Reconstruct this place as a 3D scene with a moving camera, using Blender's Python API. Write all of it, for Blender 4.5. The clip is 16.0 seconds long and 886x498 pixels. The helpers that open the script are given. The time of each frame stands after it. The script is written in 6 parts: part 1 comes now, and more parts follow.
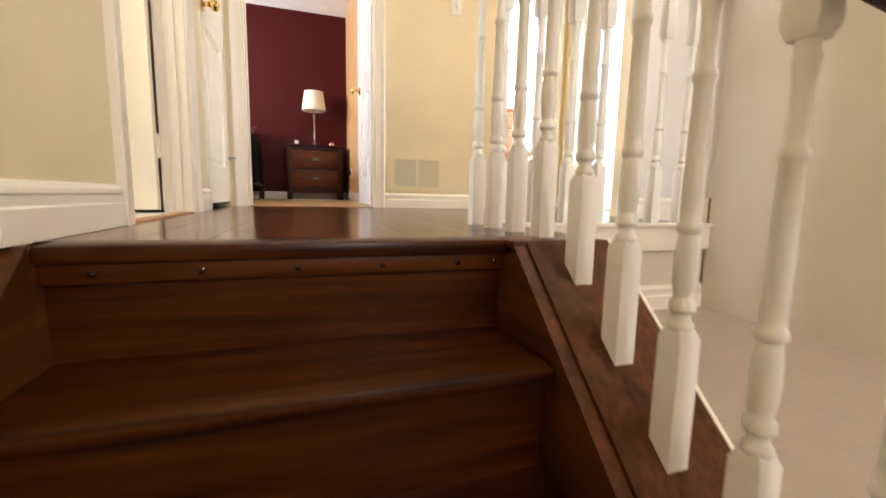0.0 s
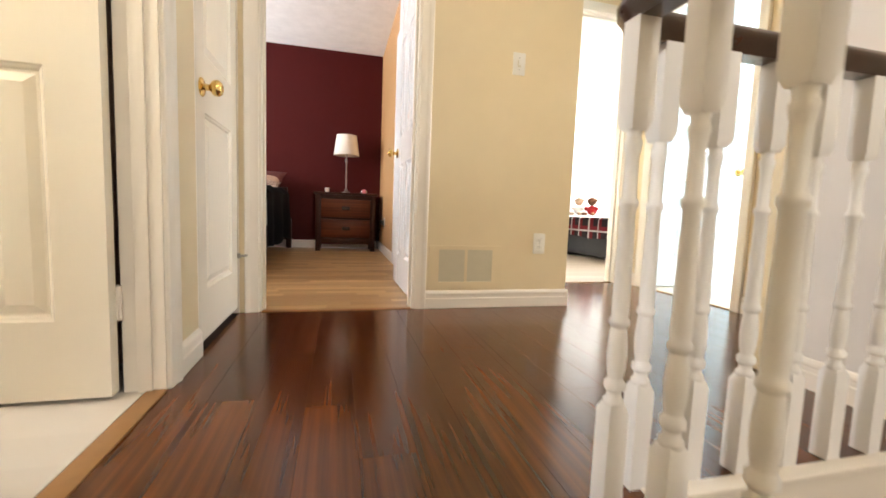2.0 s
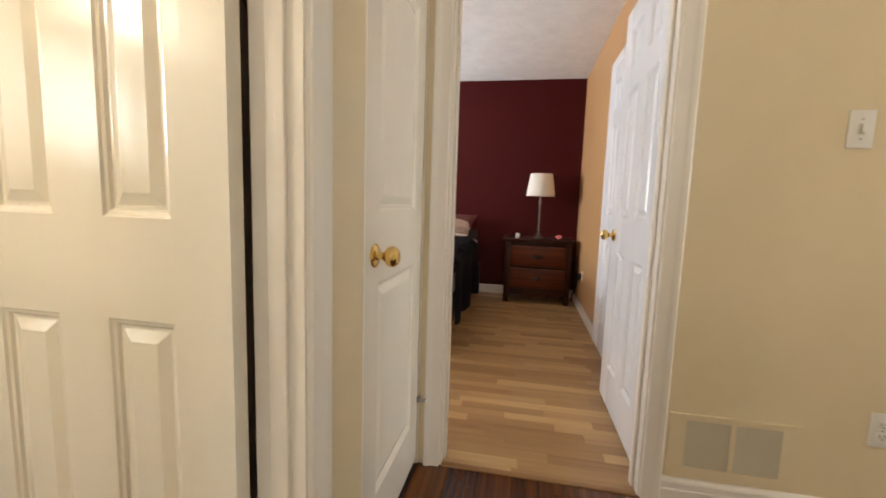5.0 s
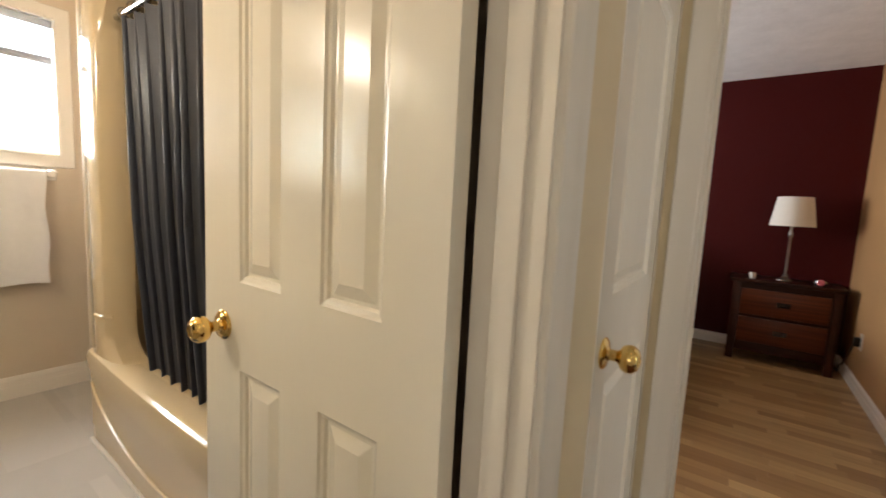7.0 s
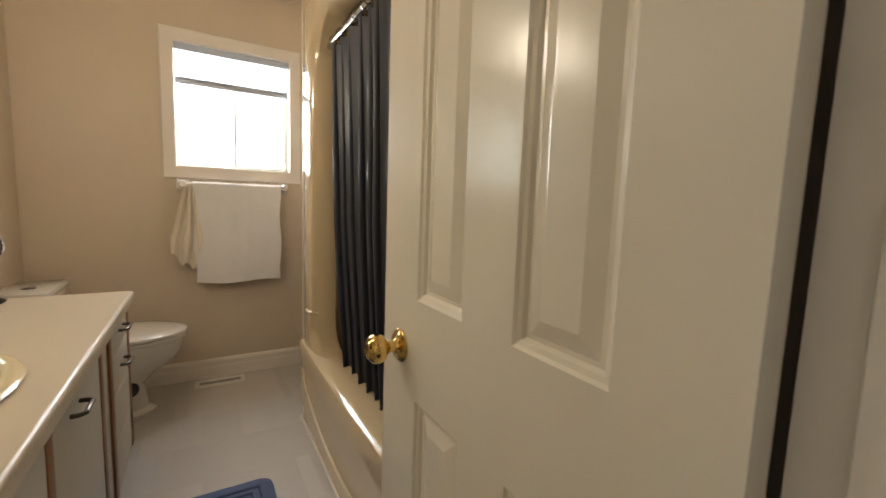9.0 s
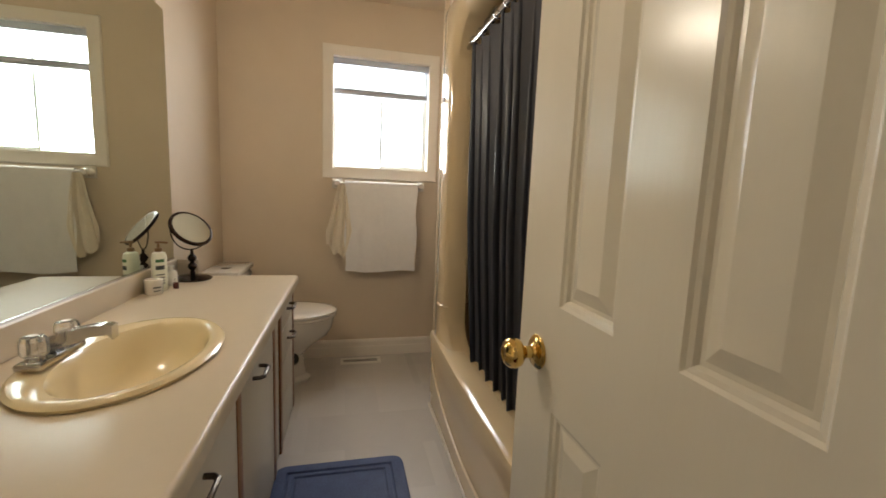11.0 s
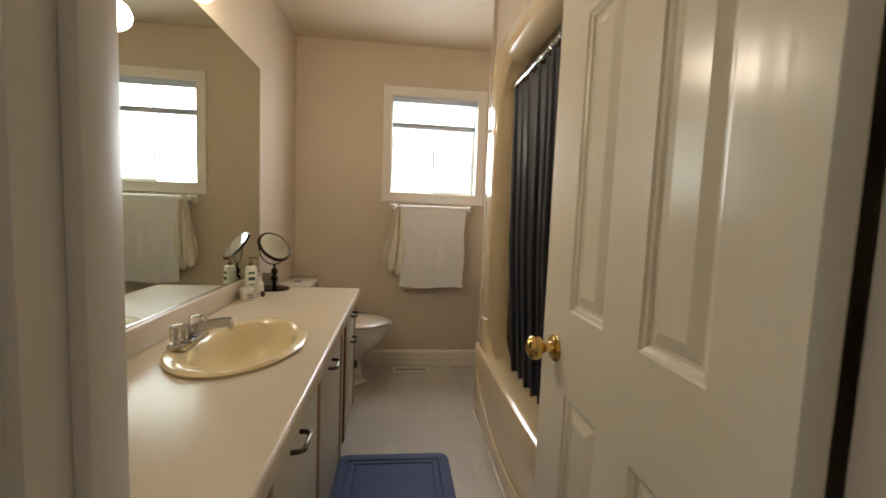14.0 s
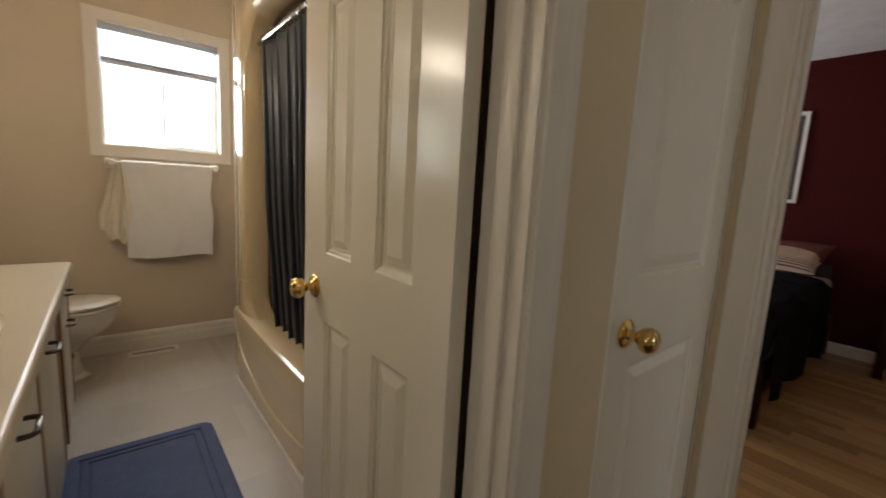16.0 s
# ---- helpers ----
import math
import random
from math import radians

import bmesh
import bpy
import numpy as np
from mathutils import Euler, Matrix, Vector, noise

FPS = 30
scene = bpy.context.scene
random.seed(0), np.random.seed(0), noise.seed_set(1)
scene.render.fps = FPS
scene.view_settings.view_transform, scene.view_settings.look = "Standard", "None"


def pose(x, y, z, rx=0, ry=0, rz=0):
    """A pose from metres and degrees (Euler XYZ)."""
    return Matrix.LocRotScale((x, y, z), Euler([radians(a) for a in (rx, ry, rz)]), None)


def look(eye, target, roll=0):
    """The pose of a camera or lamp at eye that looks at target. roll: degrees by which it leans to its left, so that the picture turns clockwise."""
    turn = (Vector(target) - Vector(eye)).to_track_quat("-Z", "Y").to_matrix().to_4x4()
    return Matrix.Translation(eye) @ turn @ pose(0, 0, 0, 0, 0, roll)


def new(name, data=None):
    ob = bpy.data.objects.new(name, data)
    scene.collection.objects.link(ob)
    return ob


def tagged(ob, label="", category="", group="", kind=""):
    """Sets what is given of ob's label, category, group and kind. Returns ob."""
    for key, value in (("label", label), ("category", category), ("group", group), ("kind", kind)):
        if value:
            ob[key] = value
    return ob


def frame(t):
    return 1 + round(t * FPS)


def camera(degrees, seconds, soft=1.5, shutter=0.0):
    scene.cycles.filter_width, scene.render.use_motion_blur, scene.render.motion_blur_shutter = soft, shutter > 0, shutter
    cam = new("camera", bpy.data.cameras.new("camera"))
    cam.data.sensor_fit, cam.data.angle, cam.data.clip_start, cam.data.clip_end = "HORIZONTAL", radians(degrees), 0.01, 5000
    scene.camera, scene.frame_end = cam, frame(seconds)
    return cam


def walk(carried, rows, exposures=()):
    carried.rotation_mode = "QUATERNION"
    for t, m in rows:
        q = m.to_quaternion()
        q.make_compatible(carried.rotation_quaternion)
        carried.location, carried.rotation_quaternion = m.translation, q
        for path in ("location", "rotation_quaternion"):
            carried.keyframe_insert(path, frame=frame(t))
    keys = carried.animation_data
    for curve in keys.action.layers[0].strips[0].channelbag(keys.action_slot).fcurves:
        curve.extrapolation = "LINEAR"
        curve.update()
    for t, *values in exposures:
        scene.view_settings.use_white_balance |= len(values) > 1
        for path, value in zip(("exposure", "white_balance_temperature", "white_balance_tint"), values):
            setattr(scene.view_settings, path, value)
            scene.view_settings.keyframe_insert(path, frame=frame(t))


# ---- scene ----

# ---------- camera ----------
FOV = 94.18
ROWS = [
    (0.0, 0.4157, 0.0000, 0.0851, 82.639, -1.218, -18.234),
    (0.5, 0.4251, 0.1568, 0.1728, 83.373, -1.270, -17.587),
    (1.0, 0.4314, 0.3014, 0.2652, 84.058, -1.435, -16.564),
    (1.5, 0.4330, 0.4317, 0.3843, 84.805, -1.728, -15.420),
    (2.0, 0.4516, 0.5881, 0.5167, 84.793, -2.167, -14.151),
    (2.5, 0.4442, 0.7106, 0.6290, 84.730, -2.454, -11.636),
    (3.0, 0.4260, 0.8225, 0.7542, 84.389, -2.471, -8.330),
    (5.5, 0.3475, 1.2185, 1.1030, 83.478, -1.996, 17.026),
    (6.0, 0.3088, 1.2441, 1.1568, 84.008, -2.573, 23.134),
    (6.5, 0.2452, 1.2980, 1.1731, 83.935, -3.035, 29.409),
    (7.0, 0.1894, 1.3521, 1.1796, 83.883, -2.892, 35.912),
    (7.5, 0.1395, 1.4020, 1.1887, 83.044, -2.329, 42.421),
    (8.0, 0.0993, 1.4271, 1.1859, 83.537, -1.806, 48.616),
    (8.5, 0.0470, 1.4443, 1.1751, 83.737, -1.758, 54.377),
    (9.0, 0.0166, 1.4520, 1.1740, 83.805, -1.979, 59.484),
    (9.5, -0.0117, 1.4515, 1.1709, 83.555, -2.284, 64.062),
    (12.0, -0.0076, 1.4135, 1.1896, 82.918, -1.799, 83.376),
    (12.5, 0.0194, 1.4084, 1.1932, 83.385, -1.743, 85.804),
    (13.0, 0.0690, 1.4103, 1.1968, 83.904, -2.039, 87.796),
    (13.5, 0.1439, 1.4144, 1.1980, 84.762, -2.264, 87.411),
    (14.0, 0.2198, 1.4063, 1.2017, 85.151, -2.285, 83.797),
    (14.5, 0.2802, 1.3825, 1.1965, 84.918, -2.210, 76.671),
    (15.0, 0.3327, 1.3582, 1.1885, 84.031, -2.285, 68.270),
    (15.5, 0.3745, 1.3421, 1.1887, 82.842, -2.597, 59.450),
    (16.0, 0.3951, 1.3429, 1.1846, 81.836, -3.167, 51.062),
]
cam = camera(FOV, 16.0, 1.6, 0.4)
EXPOSURES = [(0.0, 1.68, 6500, 10), (1.5, 1.46, 6500, 10), (3.0, 1.08, 6500, 10), (5.5, 0.62, 6500, 10), (7.0, 0.2, 6500, 10), (9.0, -0.58, 6500, 10), (12.5, -0.72, 6500, 10), (16.0, -0.85, 6500, 10)]
walk(cam, [(t, pose(x, y, z, rx, ry, rz)) for t, x, y, z, rx, ry, rz in ROWS], EXPOSURES)

# ---------- world and lights ----------
world = bpy.data.worlds.new("world")
scene.world = world
world.use_nodes = True
wn = world.node_tree
sky = wn.nodes.new("ShaderNodeTexSky")
sky.sky_type, sky.sun_disc = "NISHITA", False
sky.sun_elevation, sky.sun_rotation = radians(40), radians(200)
wn.nodes["Background"].inputs["Strength"].default_value = 0.15
wn.links.new(sky.outputs[0], wn.nodes["Background"].inputs["Color"])

sun = new("sun", bpy.data.lights.new("sun", "SUN"))
sun.data.energy, sun.data.angle, sun.data.color = 1.5, radians(10), (1, 0.97, 0.92)
sun.matrix_world = look((0, 0, 10), (3.0, -8.0, 3.3))


def area(name, eye, target, w, h, watts, color):
    lamp = new(name, bpy.data.lights.new(name, "AREA"))
    lamp.data.shape, lamp.data.size, lamp.data.size_y = "RECTANGLE", w, h
    lamp.data.energy, lamp.data.color = watts, color
    lamp.matrix_world = look(eye, target)
    return lamp


DAY = (0.96, 0.96, 1.0)
area("bath_window_light", (-3.11, 1.668, 1.71), (0, 1.668, 1.6), 0.66, 0.74, 34, (0.97, 0.97, 1.0))
# added lamp, tilted up at the ceiling in place of sunlight bounced off the floor
area("bedroom_window_light", (-2.9, 4.8, 1.5), (-1.6, 4.8, 3.2), 1.3, 1.2, 62, DAY)
# assumed east window, set out of view so the hall floor doesn't mirror it
area("guest_window_light", (5.95, 5.2, 1.55), (2.5, 5.2, 1.2), 1.5, 1.2, 95, DAY)
area("study_window_light", (5.7, 2.4, 1.5), (2.8, 2.6, 1.0), 1.3, 1.3, 75, DAY)
# added fill from the foyer end, with no window behind it
area("foyer_window_light", (1.3, -3.12, 1.5), (1.3, 0, 0.6), 1.1, 1.2, 22, (1.0, 0.97, 0.93))


def bulb(name, p, watts, color, r=0.1):
    lamp = new(name, bpy.data.lights.new(name, "POINT"))
    lamp.data.energy, lamp.data.color, lamp.data.shadow_soft_size = watts, color, r
    lamp.location = p


bulb("hall_bulb", (0.95, 1.75, 2.3), 2.05, (1.0, 0.83, 0.60), 0.11)
# added fill without a fixture, lifts the balusters and the stairwell wall
bulb("stair_fill", (1.45, 0.1, 2.3), 9, (1.0, 0.91, 0.80), 0.11)


# ---------- materials ----------
def material(name, color, rough=0.5, metal=0.0, grain=0.0, scale=30.0, bump=0.0, bscale=200.0, coat=0.0, stretch=(1, 1, 1), vary=0.0, trans=0.0, emit=0.0, contrast=2.5):
    """A plain surface: base colour broken up at two scales, fine relief, gloss."""
    m = bpy.data.materials.new(name)
    m.use_nodes = True
    n, l = m.node_tree.nodes, m.node_tree.links
    b = n["Principled BSDF"]
    b.inputs["Roughness"].default_value, b.inputs["Metallic"].default_value = rough, metal
    b.inputs["Coat Weight"].default_value, b.inputs["Coat Roughness"].default_value = coat, 0.12
    b.inputs["Transmission Weight"].default_value = trans
    if emit:
        b.inputs["Emission Color"].default_value, b.inputs["Emission Strength"].default_value = (*color, 1), emit
    tc = n.new("ShaderNodeTexCoord")
    mp = n.new("ShaderNodeMapping")
    mp.inputs["Scale"].default_value = stretch
    l.new(tc.outputs["Object"], mp.inputs["Vector"])
    big, small = n.new("ShaderNodeTexNoise"), n.new("ShaderNodeTexNoise")
    big.inputs["Scale"].default_value, small.inputs["Scale"].default_value = scale * 0.12, scale
    small.inputs["Detail"].default_value = 5
    l.new(mp.outputs[0], big.inputs["Vector"])
    l.new(mp.outputs[0], small.inputs["Vector"])
    mix = n.new("ShaderNodeMath")
    mix.operation = "ADD"
    l.new(big.outputs["Fac"], mix.inputs[0])
    l.new(small.outputs["Fac"], mix.inputs[1])
    last = mix
    if vary:
        info = n.new("ShaderNodeObjectInfo")
        add = n.new("ShaderNodeMath")
        add.operation, add.inputs[1].default_value = "MULTIPLY_ADD", vary
        l.new(info.outputs["Random"], add.inputs[0])
        l.new(mix.outputs[0], add.inputs[2])
        last = add
    rng = n.new("ShaderNodeMapRange")
    rng.inputs["From Min"].default_value, rng.inputs["From Max"].default_value = 1 - 1 / contrast, 1 + 1 / contrast + vary
    rng.inputs["To Min"].default_value, rng.inputs["To Max"].default_value = 0.0, 1.0
    l.new(last.outputs[0], rng.inputs["Value"])
    c = n.new("ShaderNodeMix")
    c.data_type = "RGBA"
    c.inputs["A"].default_value = (*[v * (1 - grain) for v in color], 1)
    c.inputs["B"].default_value = (*[min(1, v * (1 + grain)) for v in color], 1)
    l.new(rng.outputs[0], c.inputs["Factor"])
    l.new(c.outputs["Result"], b.inputs["Base Color"])
    rr = n.new("ShaderNodeMapRange")
    rr.inputs["To Min"].default_value, rr.inputs["To Max"].default_value = max(0, rough - 0.06), min(1, rough + 0.06)
    l.new(big.outputs["Fac"], rr.inputs["Value"])
    l.new(rr.outputs[0], b.inputs["Roughness"])
    if bump:
        bt, bp = n.new("ShaderNodeTexNoise"), n.new("ShaderNodeBump")
        bt.inputs["Scale"].default_value, bt.inputs["Detail"].default_value = bscale, 4
        bp.inputs["Strength"].default_value, bp.inputs["Distance"].default_value = bump, min(0.002, 0.15 / bscale)
        l.new(mp.outputs[0], bt.inputs["Vector"])
        l.new(bt.outputs["Fac"], bp.inputs["Height"])
        l.new(bp.outputs[0], b.inputs["Normal"])
    return m


def wood(name, dark, light, rough, axis="y", scale=9.0, vary=0.5, coat=0.0, bump=0.05, warp=2.0, along=0.022, spec=0.5):
    """Wood with long grain along the given axis, each piece with its own tone."""
    m = bpy.data.materials.new(name)
    m.use_nodes = True
    n, l = m.node_tree.nodes, m.node_tree.links
    b = n["Principled BSDF"]
    b.inputs["Roughness"].default_value = rough
    b.inputs["Coat Weight"].default_value, b.inputs["Coat Roughness"].default_value = coat, 0.12
    tc, info = n.new("ShaderNodeTexCoord"), n.new("ShaderNodeObjectInfo")
    off = n.new("ShaderNodeVectorMath")
    off.operation = "MULTIPLY_ADD"
    l.new(info.outputs["Random"], off.inputs[0])
    off.inputs[1].default_value = (7.3, 5.1, 3.7)
    l.new(tc.outputs["Object"], off.inputs[2])
    mp = n.new("ShaderNodeMapping")
    mp.inputs["Scale"].default_value = {"x": (along, 1, 1), "y": (1, along, 1), "z": (1, 1, along)}[axis]
    b.inputs["Specular IOR Level"].default_value = spec
    l.new(off.outputs[0], mp.inputs["Vector"])
    fine, wide = n.new("ShaderNodeTexNoise"), n.new("ShaderNodeTexNoise")
    fine.inputs["Scale"].default_value, fine.inputs["Detail"].default_value, fine.inputs["Distortion"].default_value = scale * 9, 5, warp * 0.2
    wide.inputs["Scale"].default_value, wide.inputs["Detail"].default_value, wide.inputs["Distortion"].default_value = scale * 2, 3, warp
    l.new(mp.outputs[0], fine.inputs["Vector"])
    l.new(mp.outputs[0], wide.inputs["Vector"])
    s = n.new("ShaderNodeMath")
    s.operation = "ADD"
    l.new(fine.outputs["Fac"], s.inputs[0])
    l.new(wide.outputs["Fac"], s.inputs[1])
    v = n.new("ShaderNodeMath")
    v.operation, v.inputs[1].default_value = "MULTIPLY_ADD", vary
    l.new(info.outputs["Random"], v.inputs[0])
    l.new(s.outputs[0], v.inputs[2])
    ramp = n.new("ShaderNodeValToRGB")
    r = n.new("ShaderNodeMapRange")
    r.inputs["From Min"].default_value, r.inputs["From Max"].default_value = 0.7, 1.35 + vary
    l.new(v.outputs[0], r.inputs["Value"])
    l.new(r.outputs[0], ramp.inputs["Fac"])
    ramp.color_ramp.elements[0].color, ramp.color_ramp.elements[1].color = (*dark, 1), (*light, 1)
    mid = ramp.color_ramp.elements.new(0.5)
    mid.color = (*[(p * 0.55 + q * 0.45) for p, q in zip(dark, light)], 1)
    l.new(ramp.outputs[0], b.inputs["Base Color"])
    rr = n.new("ShaderNodeMapRange")
    rr.inputs["To Min"].default_value, rr.inputs["To Max"].default_value = rough - 0.05, rough + 0.08
    l.new(wide.outputs["Fac"], rr.inputs["Value"])
    l.new(rr.outputs[0], b.inputs["Roughness"])
    bp = n.new("ShaderNodeBump")
    bp.inputs["Strength"].default_value, bp.inputs["Distance"].default_value = bump, 0.002
    l.new(fine.outputs["Fac"], bp.inputs["Height"])
    l.new(bp.outputs[0], b.inputs["Normal"])
    return m


M_HALL = material("hall_paint", (0.77, 0.645, 0.425), 0.45, grain=0.03, scale=8, bump=0.12, bscale=260)
M_STAIR = material("stairwell_paint", (0.66, 0.60, 0.50), 0.6, grain=0.03, scale=8, bump=0.12, bscale=260)
M_PALE = material("pale_paint", (0.70, 0.66, 0.62), 0.6, grain=0.03, scale=8, bump=0.12, bscale=260)
M_BATH = material("bath_paint", (0.67, 0.56, 0.425), 0.5, grain=0.03, scale=6, bump=0.12, bscale=260)
M_MAROON = material("maroon_paint", (0.060, 0.0055, 0.0055), 0.55, grain=0.06, scale=6, bump=0.12, bscale=260)
M_TAN = material("tan_paint", (0.52, 0.30, 0.13), 0.5, grain=0.04, scale=6, bump=0.12, bscale=260)
M_BLUE = material("blue_paint", (0.45, 0.66, 0.74), 0.6, grain=0.03, scale=8, bump=0.1, bscale=260)
M_OFFWHITE = material("offwhite_paint", (0.78, 0.77, 0.72), 0.6, grain=0.02, scale=8, bump=0.1, bscale=260)
M_CEIL = material("ceiling_paint", (0.80, 0.80, 0.78), 0.9, grain=0.03, scale=12, bump=0.3, bscale=120)
M_POPCORN = material("popcorn_ceiling", (0.89, 0.89, 0.89), 0.95, grain=0.08, scale=70, bump=0.7, bscale=75)
M_TRIM = material("trim_paint", (0.85, 0.79, 0.70), 0.32, grain=0.01, scale=5)
M_DOOR = material("door_paint", (0.83, 0.775, 0.665), 0.24, grain=0.02, scale=10, bump=0.26, bscale=55, stretch=(1, 1, 0.12))
M_WHITEDOOR = material("white_door_paint", (0.85, 0.87, 0.89), 0.28, grain=0.02, scale=10, bump=0.12, bscale=55, stretch=(1, 1, 0.12))
M_BAL = material("baluster_paint", (0.88, 0.87, 0.86), 0.3, grain=0.015, scale=10)
M_BRASS = material("polished_brass", (0.78, 0.55, 0.20), 0.12, 1.0, grain=0.05, scale=60)
M_CHROME = material("chrome", (0.58, 0.58, 0.59), 0.12, 1.0, grain=0.04, scale=60)
M_STEEL = material("brushed_steel", (0.42, 0.40, 0.37), 0.3, 1.0, grain=0.08, scale=60)
M_BRONZE = material("dark_bronze", (0.045, 0.03, 0.024), 0.22, 0.9, grain=0.15, scale=60)
M_PULL = material("dark_pull", (0.085, 0.066, 0.052), 0.3, 0.9, grain=0.1, scale=60)
M_MIRROR = material("mirror_silver", (0.70, 0.75, 0.68), 0.01, 1.0, grain=0.0)
M_MIRROR.node_tree.nodes["Principled BSDF"].inputs["Roughness"].default_value = 0.0
for lk in list(M_MIRROR.node_tree.links):
    if lk.to_socket.name == "Roughness":
        M_MIRROR.node_tree.links.remove(lk)
M_PLANK = wood("walnut_plank", (0.020, 0.0055, 0.0013), (0.190, 0.056, 0.0108), 0.17, "y", 7, 0.35, bump=0.0015, warp=0.9, along=0.028, spec=0.5)
M_TREAD = wood("walnut_tread", (0.004, 0.0009, 0.0003), (0.115, 0.027, 0.0035), 0.32, "x", 6, 0.2, bump=0.004, warp=1.2, along=0.05, spec=0.2)
M_CAP = wood("walnut_cap", (0.035, 0.010, 0.003), (0.165, 0.056, 0.016), 0.34, "y", 9, 0.1, bump=0.004, warp=0.8, spec=0.3)
M_RAIL = wood("dark_rail", (0.018, 0.007, 0.004), (0.075, 0.026, 0.014), 0.22, "y", 7, 0.2, coat=0.4)
M_STRIP = wood("light_oak_strip", (0.27, 0.135, 0.048), (0.66, 0.435, 0.20), 0.3, "y", 5, 1.5, coat=0.1, bump=0.01, along=0.05)
M_PALEWOOD = wood("pale_laminate", (0.40, 0.33, 0.25), (0.66, 0.57, 0.46), 0.35, "y", 6, 0.5)
M_OAK = wood("honey_oak", (0.16, 0.058, 0.018), (0.32, 0.135, 0.045), 0.35, "z", 8, 0.2)
M_CHERRY = wood("cherry_wood", (0.013, 0.0035, 0.0018), (0.055, 0.014, 0.006), 0.35, "x", 8, 0.3, coat=0.2)
M_DRAWER = wood("cherry_drawer", (0.045, 0.010, 0.004), (0.150, 0.038, 0.011), 0.35, "x", 8, 0.2, coat=0.2)
M_DRESSER = wood("red_brown_wood", (0.16, 0.05, 0.022), (0.42, 0.17, 0.08), 0.4, "x", 8, 0.3)
M_TILEA = material("vinyl_tile", (0.58, 0.545, 0.50), 0.3, grain=0.10, scale=9, vary=1.6, bump=0.05, bscale=120)
M_GROUT = material("vinyl_joint", (0.55, 0.515, 0.47), 0.5, grain=0.05)
M_SUBFLOOR = material("joint_dark", (0.03, 0.02, 0.015), 0.7)
M_TUB = material("tub_acrylic", (0.70, 0.555, 0.345), 0.12, grain=0.015, scale=4, coat=0.6)
M_CERAMIC = material("white_ceramic", (0.78, 0.74, 0.67), 0.12, grain=0.01, scale=4, coat=0.5)
M_SINK = material("yellow_ceramic", (0.80, 0.67, 0.42), 0.14, grain=0.01, scale=4, coat=0.2)
M_COUNTER = material("cream_laminate", (0.61, 0.52, 0.39), 0.36, grain=0.02, scale=30, coat=0.15)
M_CABINET = material("cabinet_melamine", (0.58, 0.54, 0.45), 0.35, grain=0.02, scale=10)
M_CURTAIN = material("satin_curtain", (0.062, 0.068, 0.090), 0.36, grain=0.10, scale=14, bump=0.15, bscale=300, stretch=(1, 1, 0.1))
M_TOWEL = material("towel_terry", (0.84, 0.82, 0.80), 0.95, grain=0.03, scale=40)
M_CLOTH = material("cream_cloth", (0.84, 0.76, 0.63), 0.95, grain=0.03, scale=40)
M_MAT = material("blue_mat", (0.105, 0.14, 0.26), 0.95, grain=0.16, scale=140, bump=0.5, bscale=380)
M_BLIND = material("vinyl_blind", (0.56, 0.60, 0.68), 0.5, grain=0.02)
M_SLAT = bpy.data.materials.new("translucent_slat")
M_SLAT.use_nodes = True
sn = M_SLAT.node_tree
stl, smx = sn.nodes.new("ShaderNodeBsdfTranslucent"), sn.nodes.new("ShaderNodeMixShader")
sn.nodes["Principled BSDF"].inputs["Base Color"].default_value = (0.78, 0.80, 0.84, 1)
stl.inputs[0].default_value, smx.inputs[0].default_value = (0.80, 0.83, 0.88, 1), 0.45
sn.links.new(sn.nodes["Principled BSDF"].outputs[0], smx.inputs[1])
sn.links.new(stl.outputs[0], smx.inputs[2])
sn.links.new(smx.outputs[0], sn.nodes["Material Output"].inputs["Surface"])
M_VINYL = material("window_vinyl", (0.80, 0.82, 0.80), 0.35, grain=0.02)
M_PLASTIC = material("white_plastic", (0.80, 0.77, 0.70), 0.35, grain=0.02)
M_SLOT = material("slot_dark", (0.06, 0.05, 0.04), 0.7)
M_GRILLE = material("grille_beige", (0.62, 0.56, 0.41), 0.5, grain=0.03)
M_BLACK = material("black_plastic", (0.012, 0.012, 0.013), 0.4)
M_SHADE = material("lamp_shade_linen", (0.80, 0.76, 0.68), 0.9, grain=0.03, scale=90, bump=0.4, bscale=300)
M_DUVET = material("dark_duvet", (0.013, 0.012, 0.014), 0.75, grain=0.2, scale=20, bump=0.4, bscale=200)
M_PILLOW = material("beige_pillow", (0.44, 0.31, 0.22), 0.85, grain=0.15, scale=40, bump=0.5)
M_REDPIL = material("maroon_pillow", (0.09, 0.017, 0.012), 0.7, grain=0.3, scale=30, bump=0.5)
M_GREY = material("grey_fabric", (0.055, 0.06, 0.065), 0.8, grain=0.15, scale=60, bump=0.5)
M_MATTRESS = material("mattress_white", (0.72, 0.70, 0.68), 0.9, grain=0.05, scale=60)
M_BROWNCAP = material("brown_cap", (0.22, 0.13, 0.06), 0.4)
M_GREENLB = material("green_label", (0.05, 0.17, 0.06), 0.5)
M_DARKLB = material("dark_label", (0.04, 0.05, 0.05), 0.5)
M_LOTION = material("lotion_bottle", (0.80, 0.80, 0.66), 0.3)
M_GOLDSTRIP = material("threshold_gold", (0.30, 0.155, 0.055), 0.5, 0.0, grain=0.1)
M_ROSE = material("rose_carpet", (0.42, 0.33, 0.27), 0.9, grain=0.06, scale=60, bump=0.3)
M_PINK = material("pink_clock", (0.70, 0.16, 0.20), 0.2)
M_CONCRETE = material("outer_stucco", (0.5, 0.48, 0.44), 0.9, grain=0.1)
